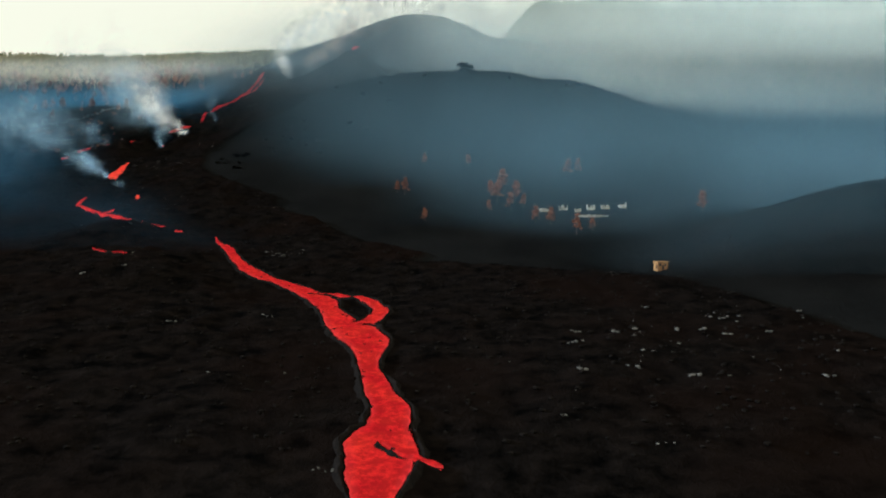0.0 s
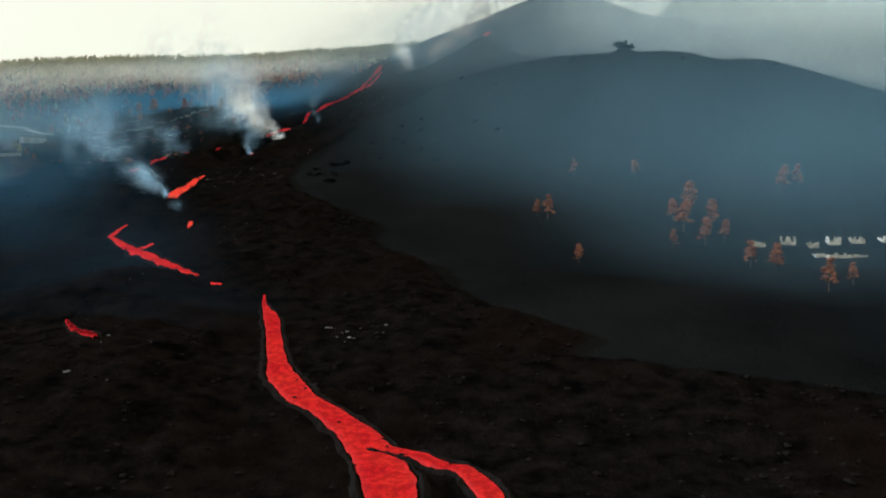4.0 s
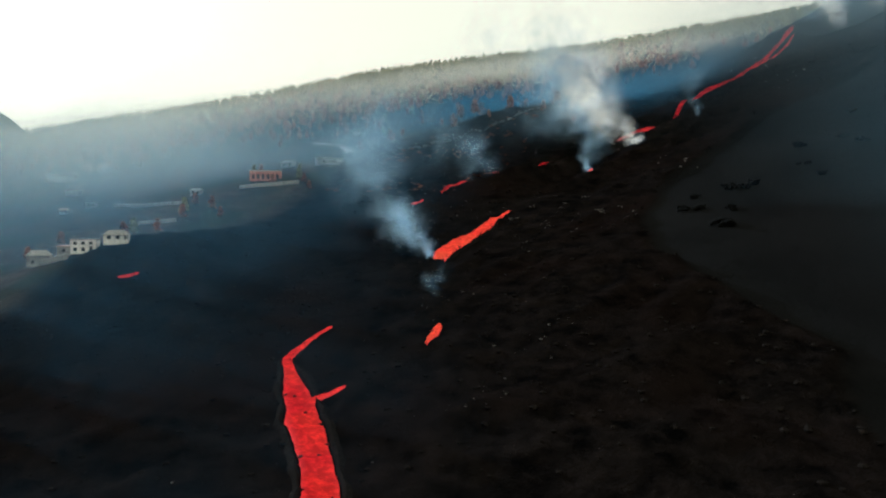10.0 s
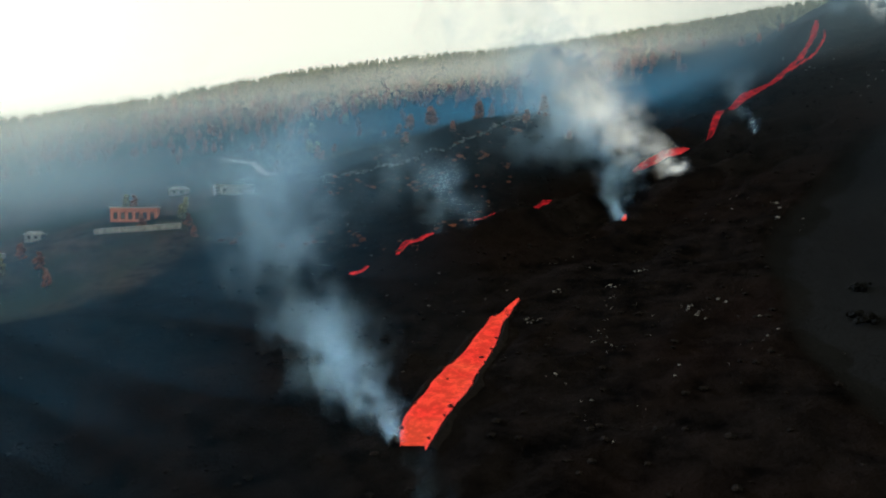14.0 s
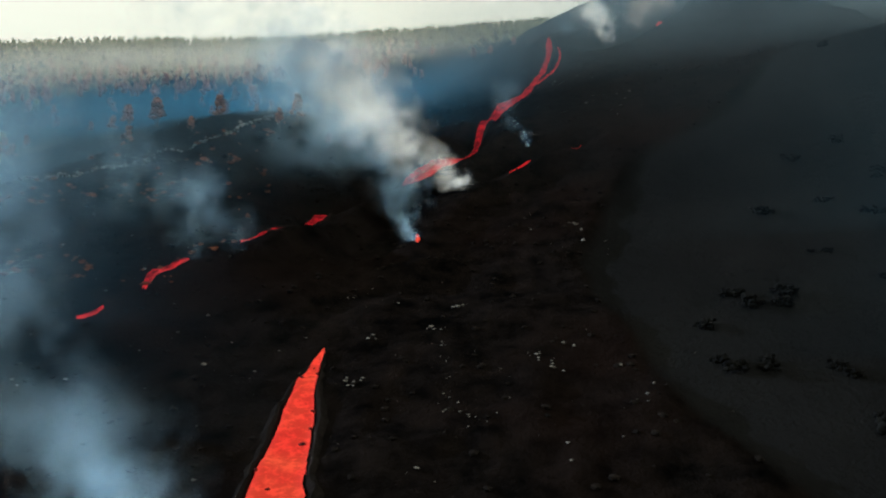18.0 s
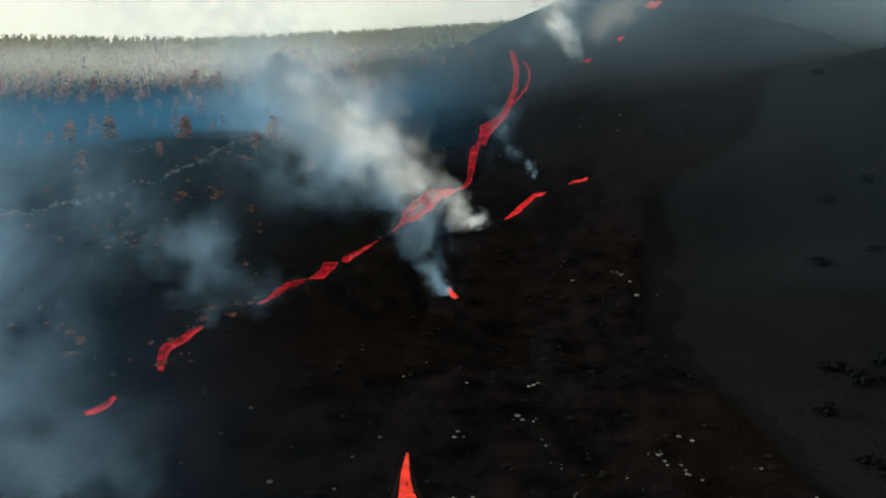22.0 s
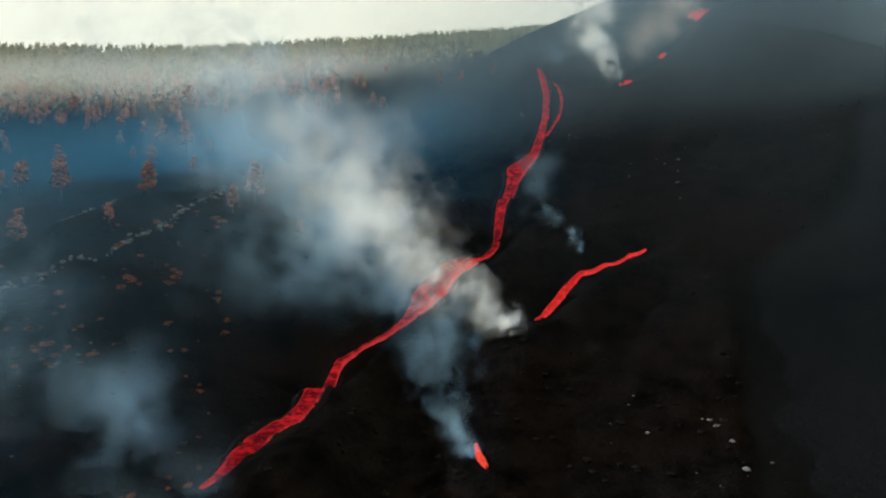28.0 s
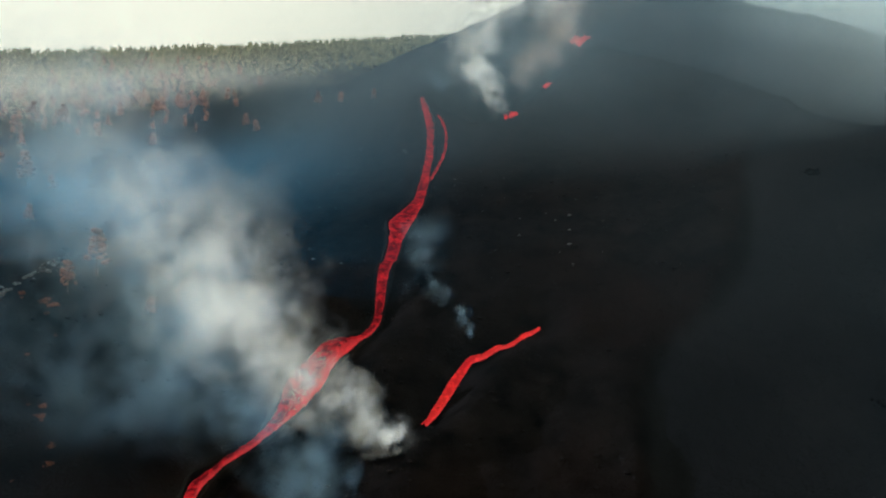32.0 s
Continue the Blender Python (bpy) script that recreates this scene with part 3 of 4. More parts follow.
smoke("smoke_plume", "blue-grey smoke drifting from a lava tongue",
      ((-214, 492, 27, 1.2, 1.0), (-217, 494, 30, 2.4, 1.0), (-222, 496, 34, 4, 0.95), (-232, 501, 39, 6, 0.7), (-244, 509, 45, 8.5, 0.42), (-260, 522, 53, 12, 0.3), (-289, 545, 65, 18, 0.36), (-331, 590, 90, 27, 0.3)), 200, BLUE_SMOKE, 4)
smoke("smoke_plume", "brown-grey smoke along the crest of the cone",
      ((-158, 884, 178, 5, 0.9), (-142, 905, 200, 11, 0.8), (-122, 940, 228, 15, 0.6), (-95, 985, 262, 22, 0.42), (-60, 940, 285, 32, 0.25)), 120, BROWN_SMOKE, 5)
smoke("smoke_plume", "thin blue smoke beside the upper lava river",
      ((-201, 679, 89, 1.0, 0.9), (-204, 686, 95, 2.5, 0.8), (-209, 696, 103, 4, 0.5), (-216, 708, 112, 7, 0.3)), 40, BLUE_SMOKE, 6)
smoke("smoke_plume", "wisp of blue smoke over the lava field",
      ((-190, 462, 15, 0.8, 0.9), (-194, 468, 19, 1.8, 0.7), (-200, 476, 23, 3, 0.5), (-206, 486, 27, 4, 0.3)), 34, BLUE_SMOKE, 7)
smoke("smoke_plume", "broad thin blue-white smoke bank over the burnt slope",
      ((-256, 668, 92, 14, 0.4), (-272, 690, 108, 20, 0.34), (-292, 712, 126, 24, 0.3), (-317, 735, 142, 28, 0.25), (-345, 760, 158, 30, 0.2)), 90, BLUE_SMOKE, 8)
smoke("smoke_plume", "white smoke at the head of the lava river",
      ((-199, 886, 166, 1.5, 0.8), (-197, 890, 174, 3, 0.6), (-193, 896, 186, 6, 0.4)), 22, BLUE_SMOKE, 9)
smoke("smoke_plume", "thin blue smoke bank low over the lava field",
      ((-262, 590, 58, 8, 0.3), (-285, 610, 72, 12, 0.34), (-310, 630, 84, 14, 0.28)), 40, BLUE_SMOKE, 10)
# painted haze layers before and behind the ash hill
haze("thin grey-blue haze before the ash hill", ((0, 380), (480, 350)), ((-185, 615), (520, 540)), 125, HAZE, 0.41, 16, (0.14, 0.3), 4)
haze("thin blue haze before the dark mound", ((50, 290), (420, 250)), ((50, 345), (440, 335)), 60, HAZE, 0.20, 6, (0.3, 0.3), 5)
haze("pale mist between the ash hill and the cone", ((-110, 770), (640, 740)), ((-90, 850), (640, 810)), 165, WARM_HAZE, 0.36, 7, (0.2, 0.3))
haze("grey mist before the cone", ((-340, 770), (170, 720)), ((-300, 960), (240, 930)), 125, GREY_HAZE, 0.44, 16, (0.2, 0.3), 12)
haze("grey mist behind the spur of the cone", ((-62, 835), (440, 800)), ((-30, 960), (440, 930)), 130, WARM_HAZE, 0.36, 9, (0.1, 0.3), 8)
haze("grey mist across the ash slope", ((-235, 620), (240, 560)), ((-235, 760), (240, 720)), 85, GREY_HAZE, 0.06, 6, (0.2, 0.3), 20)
# pale layers paint distance haze over the mountains
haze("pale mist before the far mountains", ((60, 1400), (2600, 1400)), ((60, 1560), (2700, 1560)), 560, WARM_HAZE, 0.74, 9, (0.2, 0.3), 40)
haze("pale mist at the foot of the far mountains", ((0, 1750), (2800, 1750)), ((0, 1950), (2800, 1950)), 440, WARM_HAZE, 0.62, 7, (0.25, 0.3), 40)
# painted haze layers over the lava field, added to lift its dark tones
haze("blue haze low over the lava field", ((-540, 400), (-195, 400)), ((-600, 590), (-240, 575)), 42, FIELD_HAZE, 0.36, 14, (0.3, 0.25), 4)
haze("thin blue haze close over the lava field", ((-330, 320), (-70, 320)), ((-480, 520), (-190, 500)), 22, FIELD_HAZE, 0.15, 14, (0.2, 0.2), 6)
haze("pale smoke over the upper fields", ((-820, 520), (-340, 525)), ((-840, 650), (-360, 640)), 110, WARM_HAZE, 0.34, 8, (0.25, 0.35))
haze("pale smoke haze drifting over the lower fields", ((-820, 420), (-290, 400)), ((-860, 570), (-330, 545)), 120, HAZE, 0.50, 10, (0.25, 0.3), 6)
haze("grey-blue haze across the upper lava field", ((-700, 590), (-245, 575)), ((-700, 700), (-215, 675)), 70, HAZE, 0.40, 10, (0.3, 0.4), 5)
# painted haze layers below and before the pine ridge
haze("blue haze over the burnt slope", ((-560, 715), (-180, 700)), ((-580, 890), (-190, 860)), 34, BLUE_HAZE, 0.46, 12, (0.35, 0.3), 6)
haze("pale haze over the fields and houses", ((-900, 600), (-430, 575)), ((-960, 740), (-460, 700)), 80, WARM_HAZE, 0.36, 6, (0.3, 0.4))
# warm-tinted layers paint sunlit air over the woods
haze("sunlit haze before the pine woods", ((-1150, 440), (-280, 1050)), ((-1150, 600), (-240, 1140)), 42, SUN_TINT_HAZE, 0.55, 9, (0.2, 0.15), 6)
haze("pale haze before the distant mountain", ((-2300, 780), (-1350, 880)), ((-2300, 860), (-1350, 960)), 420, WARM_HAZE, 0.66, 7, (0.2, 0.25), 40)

# ---- trees, bushes and stones ----
ICO_V = np.array([(math.sin(math.radians(a)) * math.cos(math.radians(b)), math.sin(math.radians(a)) * math.sin(math.radians(b)), math.cos(math.radians(a)))
                  for a, b in [(0, 0)] + [(63.4, 72 * k) for k in range(5)] + [(116.6, 72 * k + 36) for k in range(5)] + [(180, 0)]])
ICO_F = np.array([(0, 1 + k, 1 + (k + 1) % 5) for k in range(5)] + [(1 + k, 6 + k, 1 + (k + 1) % 5) for k in range(5)]
                 + [(1 + (k + 1) % 5, 6 + k, 6 + (k + 1) % 5) for k in range(5)] + [(11, 6 + (k + 1) % 5, 6 + k) for k in range(5)])


def clumps(rng, places):
    """Ragged lumps at rows of x, y, z, width and height, as one set of corners and faces."""
    p = np.asarray(places)
    v = ICO_V[None] * (1 + 0.45 * (rng.random((len(p), 12, 1)) - 0.5)) * p[:, None, [3, 3, 4]] + p[:, None, :3]
    f = ICO_F[None] + 12 * np.arange(len(p))[:, None, None]
    return v.reshape(-1, 3), f.reshape(-1, 3)


def tube(points, radii, seg=6):
    """A tapered, bent stem."""
    v, f = [], []
    for k, ((x, y, z), r) in enumerate(zip(points, radii)):
        for s in range(seg):
            a = 2 * math.pi * s / seg
            v.append((x + r * math.cos(a), y + r * math.sin(a), z))
        if k:
            b = (k - 1) * seg
            f += [(b + s, b + (s + 1) % seg, b + seg + (s + 1) % seg, b + seg + s) for s in range(seg)]
    return v, f


def pine(label, tall, crown, seed, thin=1.0):
    """A pine at the origin: trunk with limbs, and a crown of many clumps."""
    rng = np.random.default_rng(seed)
    top = new("pine_tree")
    bend = rng.normal(0, 0.03, 2) * tall
    line = [(bend[0] * q ** 2, bend[1] * q ** 2, tall * q - 0.6 * (q == 0)) for q in (0, 0.3, 0.6, 0.97)]
    v, f = tube(line, [0.026 * tall, 0.019 * tall, 0.012 * tall, 0.004 * tall])
    for _ in range(7):
        q, a, r = rng.uniform(0.25, 0.8), rng.uniform(0, 6.28), tall * rng.uniform(0.1, 0.2)
        base = np.array([bend[0] * q * q, bend[1] * q * q, tall * q])
        lv, lf = tube([base, base + [r * 0.5 * math.cos(a), r * 0.5 * math.sin(a), r * 0.15], base + [r * math.cos(a), r * math.sin(a), r * 0.5]], [0.008 * tall, 0.005 * tall, 0.002 * tall], 4)
        f += [tuple(i + len(v) for i in q4) for q4 in lf]
        v += lv
    trunk = mesh_object("trunk", v, f, BARK, False, top)
    rows = []
    for _ in range(int(80 * thin)):
        q = 0.24 + 0.76 * rng.random() ** 0.8
        reach = tall * 0.29 * (1.08 - q) ** 0.6 * rng.uniform(0.35, 1.05)
        a, s = rng.uniform(0, 6.28), tall * rng.uniform(0.035, 0.075)
        rows.append((bend[0] * q * q + reach * math.cos(a), bend[1] * q * q + reach * math.sin(a), tall * q * 0.97, s * 1.2, s * 0.75))
    cv, cf = clumps(rng, rows)
    mesh_object("crown", cv, cf, crown, False, top)
    return tagged(top, label, "tree", "scattered pine trees")


def bush(label, mat, seed, group):
    rng = np.random.default_rng(seed)
    rows = [(*(rng.normal(0, 0.42, 2)), 0.15 + 0.75 * rng.random(), rng.uniform(0.16, 0.32), rng.uniform(0.14, 0.26)) for _ in range(26)]
    v, f = clumps(rng, rows)
    ob = mesh_object("bush", v, f, mat)
    return tagged(ob, label, "bush", group)


def put(ob, x, y, turn, size, sink=0.0):
    c = copy_thing(ob, pose(x, y, height_at(x, y) - sink, 0, 0, turn) @ Matrix.Scale(size, 4))
    c.scale = (size, size, size)
    return c


def clear_first(ob):
    for o in (*ob.children_recursive, ob):
        bpy.data.objects.remove(o)


RUSTY = [pine("rust-brown scorched pine tree on dark burnt ground", 10, RUST_PINE, k, t) for k, t in ((1, 1.0), (2, 0.8), (3, 1.2), (4, 0.55))]
GREENISH = [pine("dull green pine tree at the foot of the ridge", 10, GREEN_PINE, k, 1.1) for k in (5, 6)]
trees = random.Random(12)
# the burnt slope below the ridge: x, y, height
for x, y, tall in ((-401, 792, 13), (-396, 748, 9), (-351, 711, 12), (-346, 683, 11), (-319, 701, 11), (-289, 703, 12), (-291, 691, 7), (-369, 842, 14), (-405, 849, 9),
                   (-358, 784, 10), (-440, 891, 9), (-391, 864, 12), (-316, 674, 5), (-468, 917, 12), (-405, 911, 16), (-414, 949, 15), (-396, 943, 14), (-333, 765, 6),
                   (-380, 735, 12), (-445, 823, 8), (-462, 845, 9), (-454, 787, 7), (-476, 814, 10), (-488, 775, 9), (-425, 774, 6), (-338, 909, 9), (-290, 929, 8), (-300, 953, 9),
                   (-247, 948, 8), (-261, 967, 9), (-227, 909, 7), (-416, 718, 7), (-411, 699, 8), (-396, 685, 6), (-425, 685, 7), (-274, 695, 5), (-382, 816, 6), (-350, 823, 8)):
    put(trees.choice(RUSTY), x, y, trees.uniform(0, 360), tall / 10 * trees.uniform(0.92, 1.08))
for x, y, tall in ((-444, 730, 10), (-432, 723, 9), (-503, 833, 10), (-527, 876, 11), (-513, 809, 9), (-484, 747, 8)):
    put(trees.choice(GREENISH), x, y, trees.uniform(0, 360), tall / 10)
# below the ash hill
for x, y, tall in ((40, 457, 9), (33, 470, 11), (45, 475, 10), (38, 490, 12), (30, 482, 8), (27, 452, 6), (-13, 545, 7), (18, 542, 7), (-24, 479, 9), (-29, 484, 6), (-10, 424, 6), (84, 520, 10), (92, 526, 9), (139, 412, 9),
                   (52, 432, 8), (60, 428, 8), (70, 402, 9), (80, 410, 6), (48, 462, 7)):
    put(trees.choice(RUSTY), x, y, trees.uniform(0, 360), tall / 8)
# among the houses
for x, y, tall in ((-372, 488, 8), (-385, 500, 9), (-360, 495, 7), (-389, 527, 8), (-398, 534, 9), (-382, 538, 8), (-406, 546, 7), (-425, 488, 8), (-416, 469, 7), (-366, 531, 6),
                   (-382, 575, 6), (-372, 584, 7), (-363, 579, 6), (-353, 573, 5), (-385, 596, 6), (-425, 603, 7), (-441, 611, 7)):
    put(trees.choice(RUSTY + GREENISH), x, y, trees.uniform(0, 360), tall / 10)
for t in RUSTY + GREENISH:
    clear_first(t)

BUSHES = [bush("low orange-brown scorched bush on black ash", ORANGE_BUSH, k, "scorched bushes on the burnt slope") for k in (1, 2, 3)]
SHRUBS = [bush("dark round shrub on the grey ash slope", SHRUB, k, "shrubs on the ash slope") for k in (4, 5, 6)]
spots = random.Random(5)
n = 0
while n < 190:
    x, y = spots.uniform(-345, -262), spots.uniform(572, 690)
    if x + 0.3 * (y - 588) < -258 and value_noise(np.array([x / 14]), np.array([y / 14]), 3.0)[0] > 0.42:
        put(spots.choice(BUSHES), x, y, spots.uniform(0, 360), 0.35 + 0.8 * spots.random() ** 2, 0.15)
        n += 1
for x, y, s in ((-151, 574, 4), (-148, 576, 3), (-155, 576, 2.4), (-162, 563, 2.2), (-161, 551, 2.6), (-142, 617, 2.5), (-129, 645, 2.2), (-100, 724, 3), (-126, 619, 2.2), (-121, 609, 2.6),
                (-154, 550, 2), (-146, 548, 2.2), (-144, 533, 3.2), (-141, 531, 2.6), (-112, 630, 2), (-116, 649, 2.4), (-135, 594, 1.8), (-128, 582, 2), (-106, 594, 2.4), (-93, 573, 2.2),
                (-59, 696, 3), (-78, 630, 3), (-98, 602, 2.4), (-62, 620, 2.4), (-47, 663, 3), (-20, 700, 2.5), (18, 712, 6), (24, 713, 4.5), (45, 705, 2.5), (60, 700, 3), (112, 700, 4), (122, 702, 3.4), (135, 700, 2.5), (-70, 680, 3)):
    for _ in range(2):
        put(spots.choice(SHRUBS), x + spots.gauss(0, 1.2), y + spots.gauss(0, 1.2), spots.uniform(0, 360), s * spots.uniform(0.5, 0.9), 0.3)
for b in BUSHES + SHRUBS:
    clear_first(b)


def stones(name, label, rows, mat, seed):
    """Angular stones at rows of x, y and size, as one scatter."""
    rng = np.random.default_rng(seed)
    p = np.asarray(rows, float)
    z = height(p[:, 0], p[:, 1])
    v, f = clumps(rng, np.column_stack([p[:, 0], p[:, 1], z + p[:, 2] * 0.15, p[:, 2], p[:, 2] * 0.5]))
    return tagged(mesh_object(name, v, f, mat), label, "stones", kind="stuff")


sc = np.random.default_rng(8)
pale = []
for cx, cy, spread_out, count, size in ((75, 205, 26, 46, 0.55), (51, 201, 14, 20, 0.5), (95, 225, 18, 26, 0.5), (20, 180, 30, 20, 0.4), (-68, 333, 6, 9, 0.55), (-63, 330, 4, 6, 0.5), (-64, 331, 9, 12, 0.6), (-40, 180, 30, 18, 0.35),
                                        (-151, 451, 9, 22, 0.45), (-147, 431, 8, 14, 0.4), (-155, 417, 8, 10, 0.4), (-146, 355, 6, 8, 0.6), (-182, 535, 14, 24, 0.4), (-189, 546, 18, 26, 0.35), (-185, 609, 8, 16, 0.5), (-192, 622, 10, 18, 0.5),
                                        (-193, 508, 16, 22, 0.4), (-232, 546, 20, 40, 0.35), (-253, 546, 20, 40, 0.35), (-290, 584, 30, 60, 0.4), (-309, 622, 30, 60, 0.45), (-222, 575, 12, 20, 0.35), (-174, 737, 24, 40, 0.5), (-190, 775, 20, 30, 0.5),
                                        (-164, 718, 20, 30, 0.5), (-232, 737, 30, 40, 0.5), (-290, 795, 40, 50, 0.6), (-242, 823, 30, 40, 0.6), (-120, 300, 20, 16, 0.4), (-164, 383, 20, 20, 0.35), (-184, 460, 14, 20, 0.4)):
    for _ in range(int(count * 0.6)):
        pale.append((cx + sc.normal() * spread_out * 0.6, cy + sc.normal() * spread_out * 0.6, size * (0.25 + 1.1 * sc.random() ** 3)))
# thin pale trails and slabs on the flow
for x, y, size in ((-206.8, 560.7, 0.28), (-205.3, 555, 0.28), (-203.9, 549.3, 0.28), (-202.5, 543.5, 0.28), (-201.2, 537.6, 0.28), (-200.4, 535.2, 0.28), (-199.7, 533.3, 0.28), (-198.1, 531.2, 0.28), (-196.5, 529.2, 0.28), (-190.1, 552.4, 0.4), (-188.7, 550.8, 0.35), (-187.7, 548.9, 0.4), (-186.6, 546.7, 0.55), (-219, 556, 0.5), (-216.8, 540.7, 0.5), (-216.8, 542.1, 0.4), (-210.5, 562.3, 0.5), (-205.7, 574.4, 0.5), (-205, 574.5, 0.4),):
    for _ in range(3):
        pale.append((x + sc.normal() * 0.8, y + sc.normal() * 0.8, size * sc.uniform(0.4, 1.0)))
for x, y, size in ((63.2, 239.3, 0.75), (47.3, 210.5, 0.75), (54.7, 215, 0.75), (37.3, 213.6, 0.75), (72.6, 212.7, 0.75), (76.9, 208.4, 0.75), (80.2, 223.6, 0.75), (34.1, 197.8, 0.75), (32.7, 176.2, 0.75), (57.1, 174.2, 0.75), (44.8, 179.1, 0.75), (89.7, 174.4, 0.75), (89.7, 209.2, 0.75), (109.1, 232, 0.75), (65.6, 215.8, 0.75), (-126.8, 269.3, 0.7), (-116.8, 280.1, 0.7), (-53.3, 230.2, 0.6), (-80.3, 224.7, 0.6), (-18.9, 124.3, 0.35), (-17.7, 124, 0.35), (-76.7, 336.1, 0.7), (-68.3, 326.8, 0.7), (22.9, 148.3, 0.4), (40.5, 135.4, 0.45), (57.1, 174.2, 0.6),):
    for _ in range(3):
        pale.append((x + sc.normal() * 0.9, y + sc.normal() * 0.4, size * sc.uniform(0.5, 1.0)))
stones("pale_stones", "small pale ash-dusted stones scattered on black lava", pale, ROCK, 1)
rubble = [(sc.uniform(-320, 130), sc.uniform(130, 780), sc.uniform(0.2, 0.8)) for _ in range(9000)]
rubble = [r for r in rubble if ash_mask(np.array([r[0]]), np.array([r[1]]))[0] < 0.3]
stones("lava_rubble", "black clinkery blocks on the lava field", rubble, CRUST, 2)


def stone_wall(label, rows, seed):
    """A dry-stone terrace wall, stone by stone."""
    rng = np.random.default_rng(seed)
    base = new("stone_wall")
    shapes = []
    for k in range(5):
        me = bpy.data.meshes.new("stone")
        v = ICO_V * (1 + 0.4 * (rng.random((12, 1)) - 0.5)) * (0.75, 0.5, 0.42)
        me.from_pydata(v.tolist(), [], ICO_F.tolist())
        me.materials.append(WALL_STONE)
        shapes.append(me)
    line = glide(rows, 20)
    for x, y in line[:, :2]:
        for layer in range(3):
            if rng.random() < 0.62 * value_noise(np.array([x / 6]), np.array([y / 6]), 2.0)[0] + 0.2:
                ob = new("stone", shapes[rng.integers(5)])
                px, py = x + rng.normal(0, 0.7), y + rng.normal(0, 0.7)
                ob.matrix_basis = pose(px, py, height_at(px, py) + 0.1 + 0.3 * layer, 0, 0, rng.uniform(0, 360)) @ Matrix.Scale(rng.uniform(0.45, 1.1), 4)
                ob.parent = base
    return tagged(base, label, "stone wall", "terrace walls on the burnt slope")


stone_wall("broken grey dry-stone terrace wall on black ash", ((-350, 632), (-335, 643), (-324, 652), (-311, 663), (-305, 674)), 1)
stone_wall("low grey terrace wall below the pine ridge", ((-362, 660), (-351, 668), (-333, 677), (-322, 687)), 2)
stone_wall("short tumbled stone wall", ((-304, 676), (-301, 690), (-297, 711)), 3)


# ---- houses ----
def box(x0, y0, z0, x1, y1, z1):
    v = [(x, y, z) for z in (z0, z1) for y in (y0, y1) for x in (x0, x1)]
    return v, [(0, 2, 3, 1), (4, 5, 7, 6), (0, 1, 5, 4), (1, 3, 7, 5), (3, 2, 6, 7), (2, 0, 4, 6)]


def wall_with_openings(wide, tall, thick, holes):
    """A wall along x, from 0, with rectangular openings (x, z, width, height) through it."""
    xs = sorted({0.0, wide, *(h[0] for h in holes), *(h[0] + h[2] for h in holes)})
    zs = sorted({0.0, tall, *(h[1] for h in holes), *(h[1] + h[3] for h in holes)})
    v, f = [], []
    for a, b in zip(xs, xs[1:]):
        for c, d in zip(zs, zs[1:]):
            if not any(h[0] <= (a + b) / 2 <= h[0] + h[2] and h[1] <= (c + d) / 2 <= h[1] + h[3] for h in holes):
                bv, bf = box(a, 0, c, b, thick, d)
                f += [tuple(i + len(v) for i in q) for q in bf]
                v += bv
    return v, f


def house(label, x, y, turn, wide, deep, tall, wall_mat, roof_mat, openings, pitched=True, sink=0.6, name="house"):
    """A house whose front faces -y before the turn: four walls with openings, panes, sills and a roof."""
    base = new(name)
    base.matrix_basis = pose(x, y, height_at(x, y) - sink, 0, 0, turn)
    for m, (w, holes) in ((pose(-wide / 2, -deep / 2, 0), (wide, openings)), (pose(wide / 2, deep / 2, 0, 0, 0, 180), (wide, ())),
                          (pose(wide / 2, -deep / 2, 0, 0, 0, 90), (deep, ((deep * 0.3, tall * 0.35, 1.2, 1.3),))), (pose(-wide / 2, deep / 2, 0, 0, 0, -90), (deep, ((deep * 0.5, tall * 0.35, 1.2, 1.3),)))):
        v, f = wall_with_openings(w, tall, 0.3, holes)
        ob = mesh_object("wall", v, f, wall_mat, False, base)
        ob.matrix_basis = m
        for hx, hz, hw, hh in holes:
            low = hz < sink + 0.4
            v, f = box(hx + 0.02, 0.12, hz + 0.02, hx + hw - 0.02, 0.18, hz + hh - 0.02)
            pane = mesh_object("door" if low else "window", v, f, DARK_PANE, False, base)
            pane.matrix_basis = m
            if not low:
                v, f = box(hx - 0.1, -0.12, hz - 0.12, hx + hw + 0.1, 0.10, hz - 0.01)
                mesh_object("sill", v, f, wall_mat, False, pane)
    if pitched:
        o, r = 0.5, tall + 0.28 * deep
        a, b, e = wide / 2 + o, deep / 2 + o, tall - 0.1
        v = [(-a, -b, e), (a, -b, e), (a, b, e), (-a, b, e), (-a * 0.6, 0, r), (a * 0.6, 0, r), (-a, -b, e - 0.2), (a, -b, e - 0.2), (a, b, e - 0.2), (-a, b, e - 0.2)]
        f = [(0, 1, 5, 4), (1, 2, 5), (2, 3, 4, 5), (3, 0, 4), (0, 6, 7, 1), (1, 7, 8, 2), (2, 8, 9, 3), (3, 9, 6, 0), (9, 8, 7, 6)]
    else:
        v, f = box(-wide / 2 - 0.3, -deep / 2 - 0.3, tall, wide / 2 + 0.3, deep / 2 + 0.3, tall + 0.35)
    mesh_object("roof", v, f, roof_mat, False, base)
    return tagged(base, label, "house")


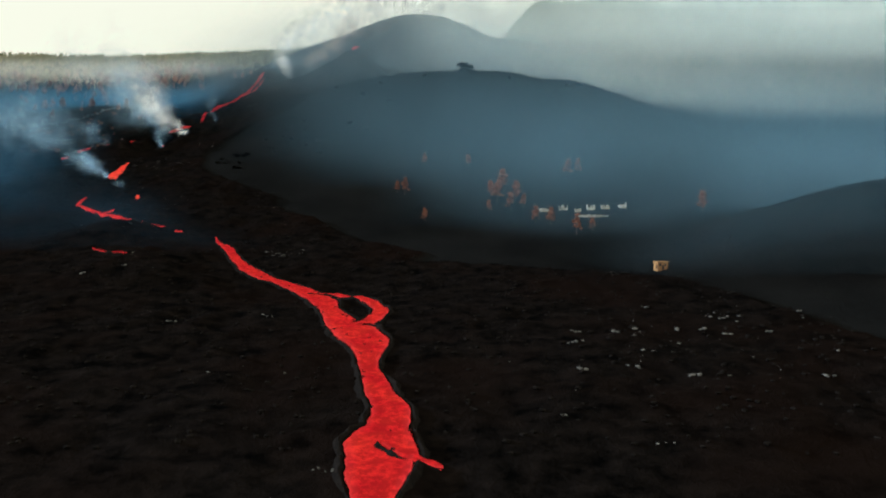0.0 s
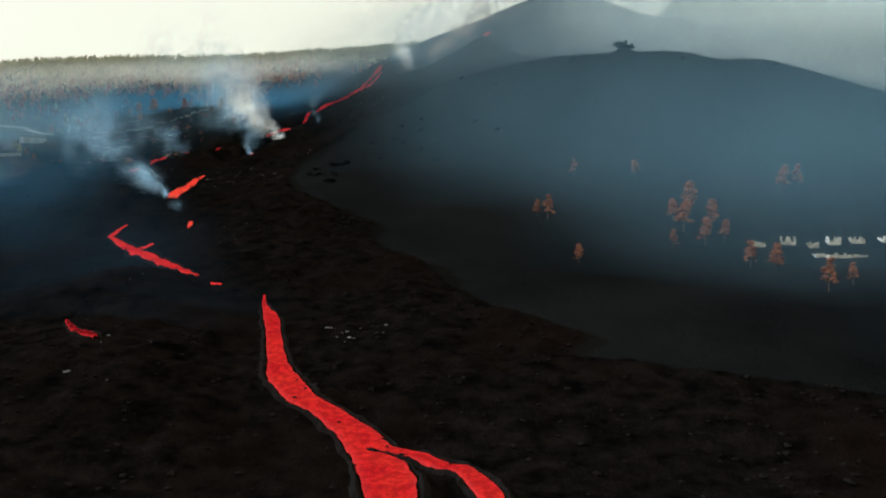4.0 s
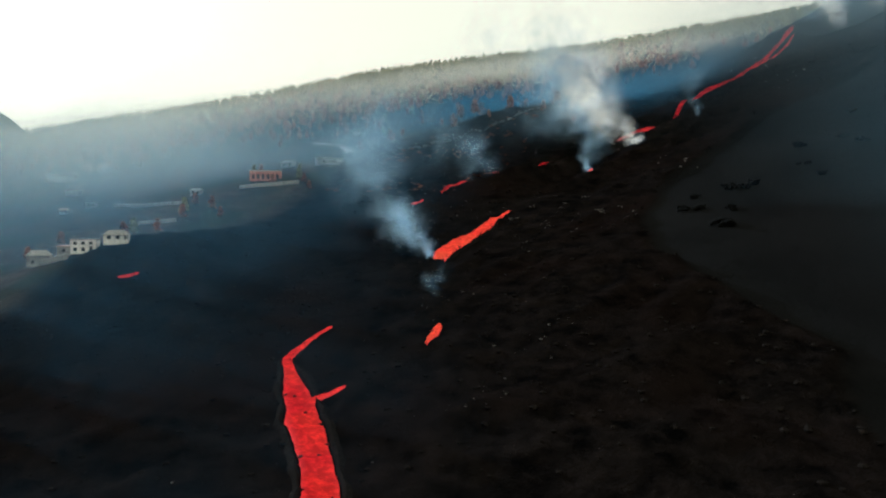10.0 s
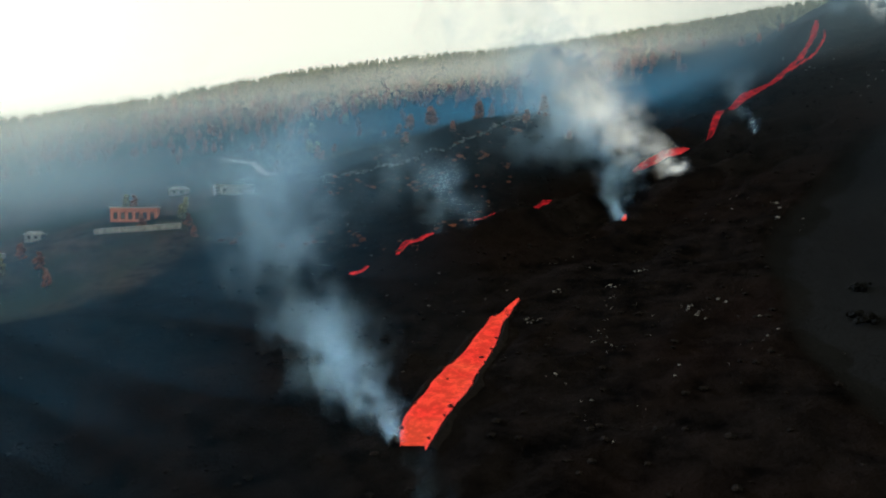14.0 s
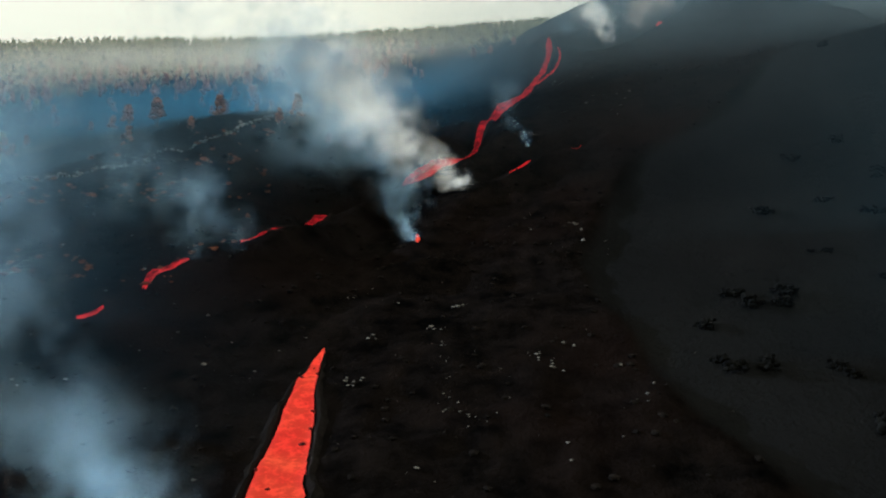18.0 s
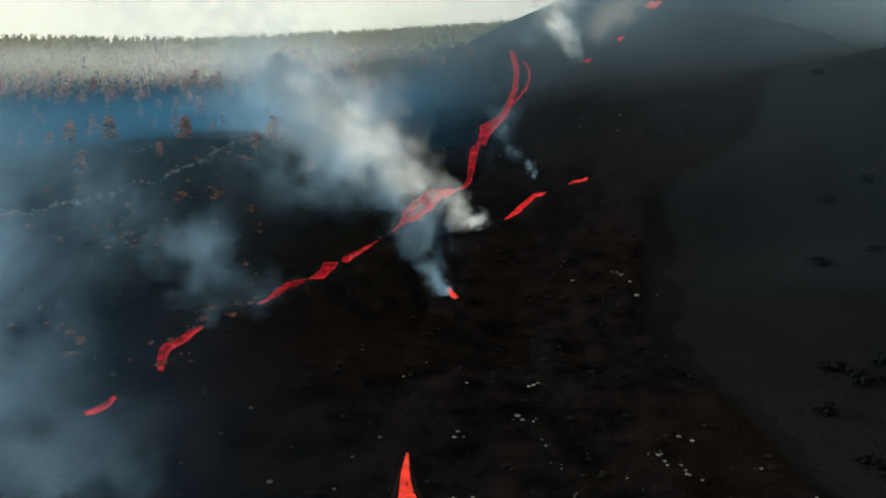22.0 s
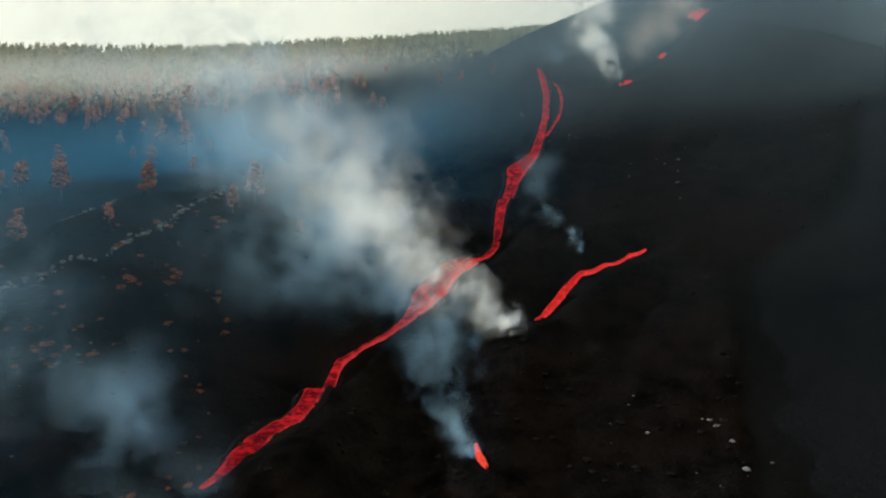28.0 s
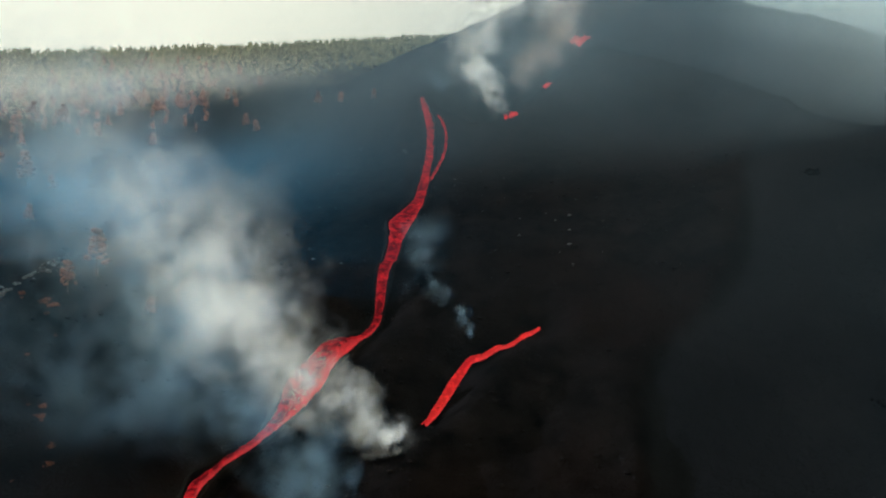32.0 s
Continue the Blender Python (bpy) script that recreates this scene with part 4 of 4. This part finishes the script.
row = lambda count, first, gap, z, w, h: tuple((first + k * gap, z, w, h) for k in range(count))
house("white two-storey house with a flat grey roof beside lava", -345, 457, 50, 8.5, 7, 4.9, WHITE_WALL, DUSTY_WALL, row(3, 1.0, 2.6, 3.2, 1.2, 1.2) + row(2, 1.0, 2.6, 0.9, 1.2, 1.4) + ((6.2, 0.6, 1.2, 2.1),), False)
house("white annexe with a low roof beside lava", -338, 465, 50, 8, 6, 3.6, WHITE_WALL, DUSTY_WALL, row(3, 1.2, 2.9, 2.0, 1.4, 1.4))
house("long salmon-red house with a pale roof and arcade", -398, 584, 46, 16, 8, 5.0, SALMON_WALL, PALE_ROOF, row(6, 1.0, 2.5, 0.9, 1.5, 2.6), False)
house("small ochre house on the edge of the lava", 95, 334, 12, 4.8, 4, 3.9, GOLD_WALL, GOLD_WALL, row(2, 0.6, 2.5, 2.2, 1.0, 1.2) + ((2.0, 0.6, 0.9, 2.0),), False)
for k, (x, y, w, d, h, m, r) in enumerate(((-438, 569, 6, 4, 3.2, DUSTY_WALL, DUSTY_WALL), (-530, 559, 6, 5, 3.4, DUSTY_WALL, DUSTY_WALL), (-538, 546, 5, 4, 3.0, DUSTY_WALL, ROOF), (-726, 639, 22, 10, 6, DUSTY_WALL, DUSTY_WALL), (-711, 670, 10, 8, 5, DUSTY_WALL, ROOF),
                                           (-404, 637, 16, 7, 4.0, DUSTY_WALL, DUSTY_WALL), (-454, 649, 9, 5, 3.2, DUSTY_WALL, DUSTY_WALL), (-360, 460, 9, 7, 3.4, DUSTY_WALL, ROOF), (-382, 458, 8, 7, 4.5, DUSTY_WALL, DUSTY_WALL), (-619, 594, 9, 6, 4, DUSTY_WALL, ROOF))):
    house("small white outbuilding with a flat roof among fields", x, y, 40 + 9 * (k % 3), w, d, h, m, r, row(2, w * 0.2, w * 0.4, 1.4, 1.1, 1.2), k % 2 == 0)


def ruin(x, y, turn, wide, tall, seed):
    """Roofless walls that stand out of the ash, with ragged tops."""
    rng = random.Random(seed)
    base = new("ruined_house")
    base.matrix_basis = pose(x, y, height_at(x, y) - 0.8, 0, 0, turn)
    for m, w in ((pose(-wide / 2, -2.5, 0), wide), (pose(wide / 2, -2.5, 0, 0, 0, 90), 5.0), (pose(-wide / 2, -2.5, 0, 0, 0, 90), 5.0)):
        n = max(3, int(w / 0.8))
        v, f = [], []
        for k in range(n + 1):
            top = 0.8 + tall * rng.choice((0.1, 0.3, 0.5, 0.9)) * rng.uniform(0.6, 1.0)
            v += [(w * k / n, 0, 0), (w * k / n, 0.3, 0), (w * k / n, 0.3, top), (w * k / n, 0, top)]
        for k in range(n):
            a, b = 4 * k, 4 * k + 4
            f += [(a, b, b + 3, a + 3), (a + 1, a + 2, b + 2, b + 1), (a + 3, b + 3, b + 2, a + 2)]
        f += [(0, 3, 2, 1), (4 * n, 4 * n + 1, 4 * n + 2, 4 * n + 3)]
        ob = mesh_object("wall", v, f, RUIN_WALL, False, base)
        ob.matrix_basis = m
    return tagged(base, "roofless white house walls half buried in ash", "ruin", "ruined houses below the ash hill")


for k, (x, y, t, w, h) in enumerate(((60, 458, 10, 9, 2.0), (72, 460, -8, 10, 3.2), (80, 456, 0, 6, 2.0), (88, 458, 5, 8, 3.2), (97, 459, -5, 9, 3.0), (107, 459, 8, 6, 3.4), (88, 443, 4, 17, 1.4), (79, 445, 2, 6, 1.2))):
    ruin(x, y, t, w * (0.5 if w < 15 else 0.8), h, k)


def low_wall(label, rows, tall, wide, mat, name):
    line = glide(rows, 10)[:, :2]
    d = np.gradient(line, axis=0)
    d /= np.linalg.norm(d, axis=1)[:, None] + 1e-9
    s = np.stack([-d[:, 1], d[:, 0]], 1) * wide / 2
    a, b = line + s, line - s
    za, zb = height(a[:, 0], a[:, 1]), height(b[:, 0], b[:, 1])
    v = np.stack([np.column_stack([a, za - 0.6]), np.column_stack([a, za + tall]), np.column_stack([b, zb + tall]), np.column_stack([b, zb - 0.6])], 1)
    return tagged(mesh_object(name, v, grid_faces(len(line), 4), mat), label, name.replace("_", " "))


low_wall("pale track up the slope to the houses", ((-530, 744), (-512, 736), (-480, 722), (-440, 690), (-416, 676)), 0.15, 4.0, DUSTY_ROAD, "track")
low_wall("long pale field wall among brown fields", ((-510, 562), (-470, 556), (-425, 551)), 1.6, 0.5, DUSTY_WALL, "field_wall")
low_wall("pale field wall beside dry terraces", ((-424, 521), (-408, 523), (-393, 526)), 1.6, 0.5, DUSTY_WALL, "field_wall")
low_wall("terrace wall below the white house", ((-400, 462), (-376, 456), (-348, 452)), 2.0, 0.6, DUSTY_WALL, "field_wall")
low_wall("terrace wall below the salmon house", ((-402, 570), (-384, 574), (-368, 580)), 1.8, 0.5, DUSTY_WALL, "field_wall")


# ---- the pine woods on the ridge ----
def woods(name, label, count, area, mat, seed, size):
    """Far trees in one scatter: a stem and ragged tiers each. area(x, y) says how likely a tree stands there."""
    rng = np.random.default_rng(seed)
    rows = []
    x, y = rng.uniform(-1500, -40, 90000), rng.uniform(560, 1560, 90000)
    keep = np.flatnonzero(rng.random(90000) < area(x, y))[:count]
    x, y = x[keep], y[keep]
    z = height(x, y)
    tall = size * rng.uniform(0.6, 1.25, len(x))
    for q, w in ((0.22, 0.20), (0.40, 0.21), (0.58, 0.17), (0.76, 0.12), (0.93, 0.06)):
        jig = rng.normal(0, 0.06, (2, len(x))) * tall
        rows.append(np.column_stack([x + jig[0], y + jig[1], z + q * tall, w * tall * rng.uniform(0.75, 1.2, len(x)), 0.14 * tall]))
    v, f = clumps(rng, np.vstack(rows))
    return tagged(mesh_object(name, v, f, mat), label, "woods", kind="stuff")


def green_area(x, y):
    w = ridge_axis(x, y) + 90 * (value_noise(x / 70, y / 70, 2.0) - 0.5)
    return step((w - 1080) / 60) * step((1330 - w) / 20) * step((-110 - x) / 60) * 0.9


def rusty_area(x, y):
    w = ridge_axis(x, y) + 90 * (value_noise(x / 70, y / 70, 2.0) - 0.5)
    return step((w - 930) / 130) * step((1150 - w) / 60) * step((-300 - x) / 60) * 0.5


woods("green_woods", "dense hazy green pine woods along the ridge", 9000, green_area, GREEN_PINE, 3, 8.5)
woods("scorched_woods", "sparse scorched brown pines at the woods' edge", 1000, rusty_area, RUST_PINE, 4, 8)


# ---- fire at the vents ----
def fire(x, y, size, seed):
    rng = np.random.default_rng(seed)
    rows = [(x + rng.normal(0, size * 0.5), y + rng.normal(0, size * 0.3), height_at(x, y) + rng.uniform(0, size * 0.8), size * rng.uniform(0.2, 0.5), size * rng.uniform(0.2, 0.5)) for _ in range(14)]
    v, f = clumps(rng, rows)
    ob = mesh_object("lava_fountain", v, f, LAVA, True, rim=np.zeros(len(v)))
    return tagged(ob, "small glowing red lava fountain at the cone's vent", "lava fountain", "lava fountains on the cone")


fire(-163, 866, 3.0, 1)
fire(-142, 893, 3.2, 2)
fire(-108, 962, 5.0, 3)
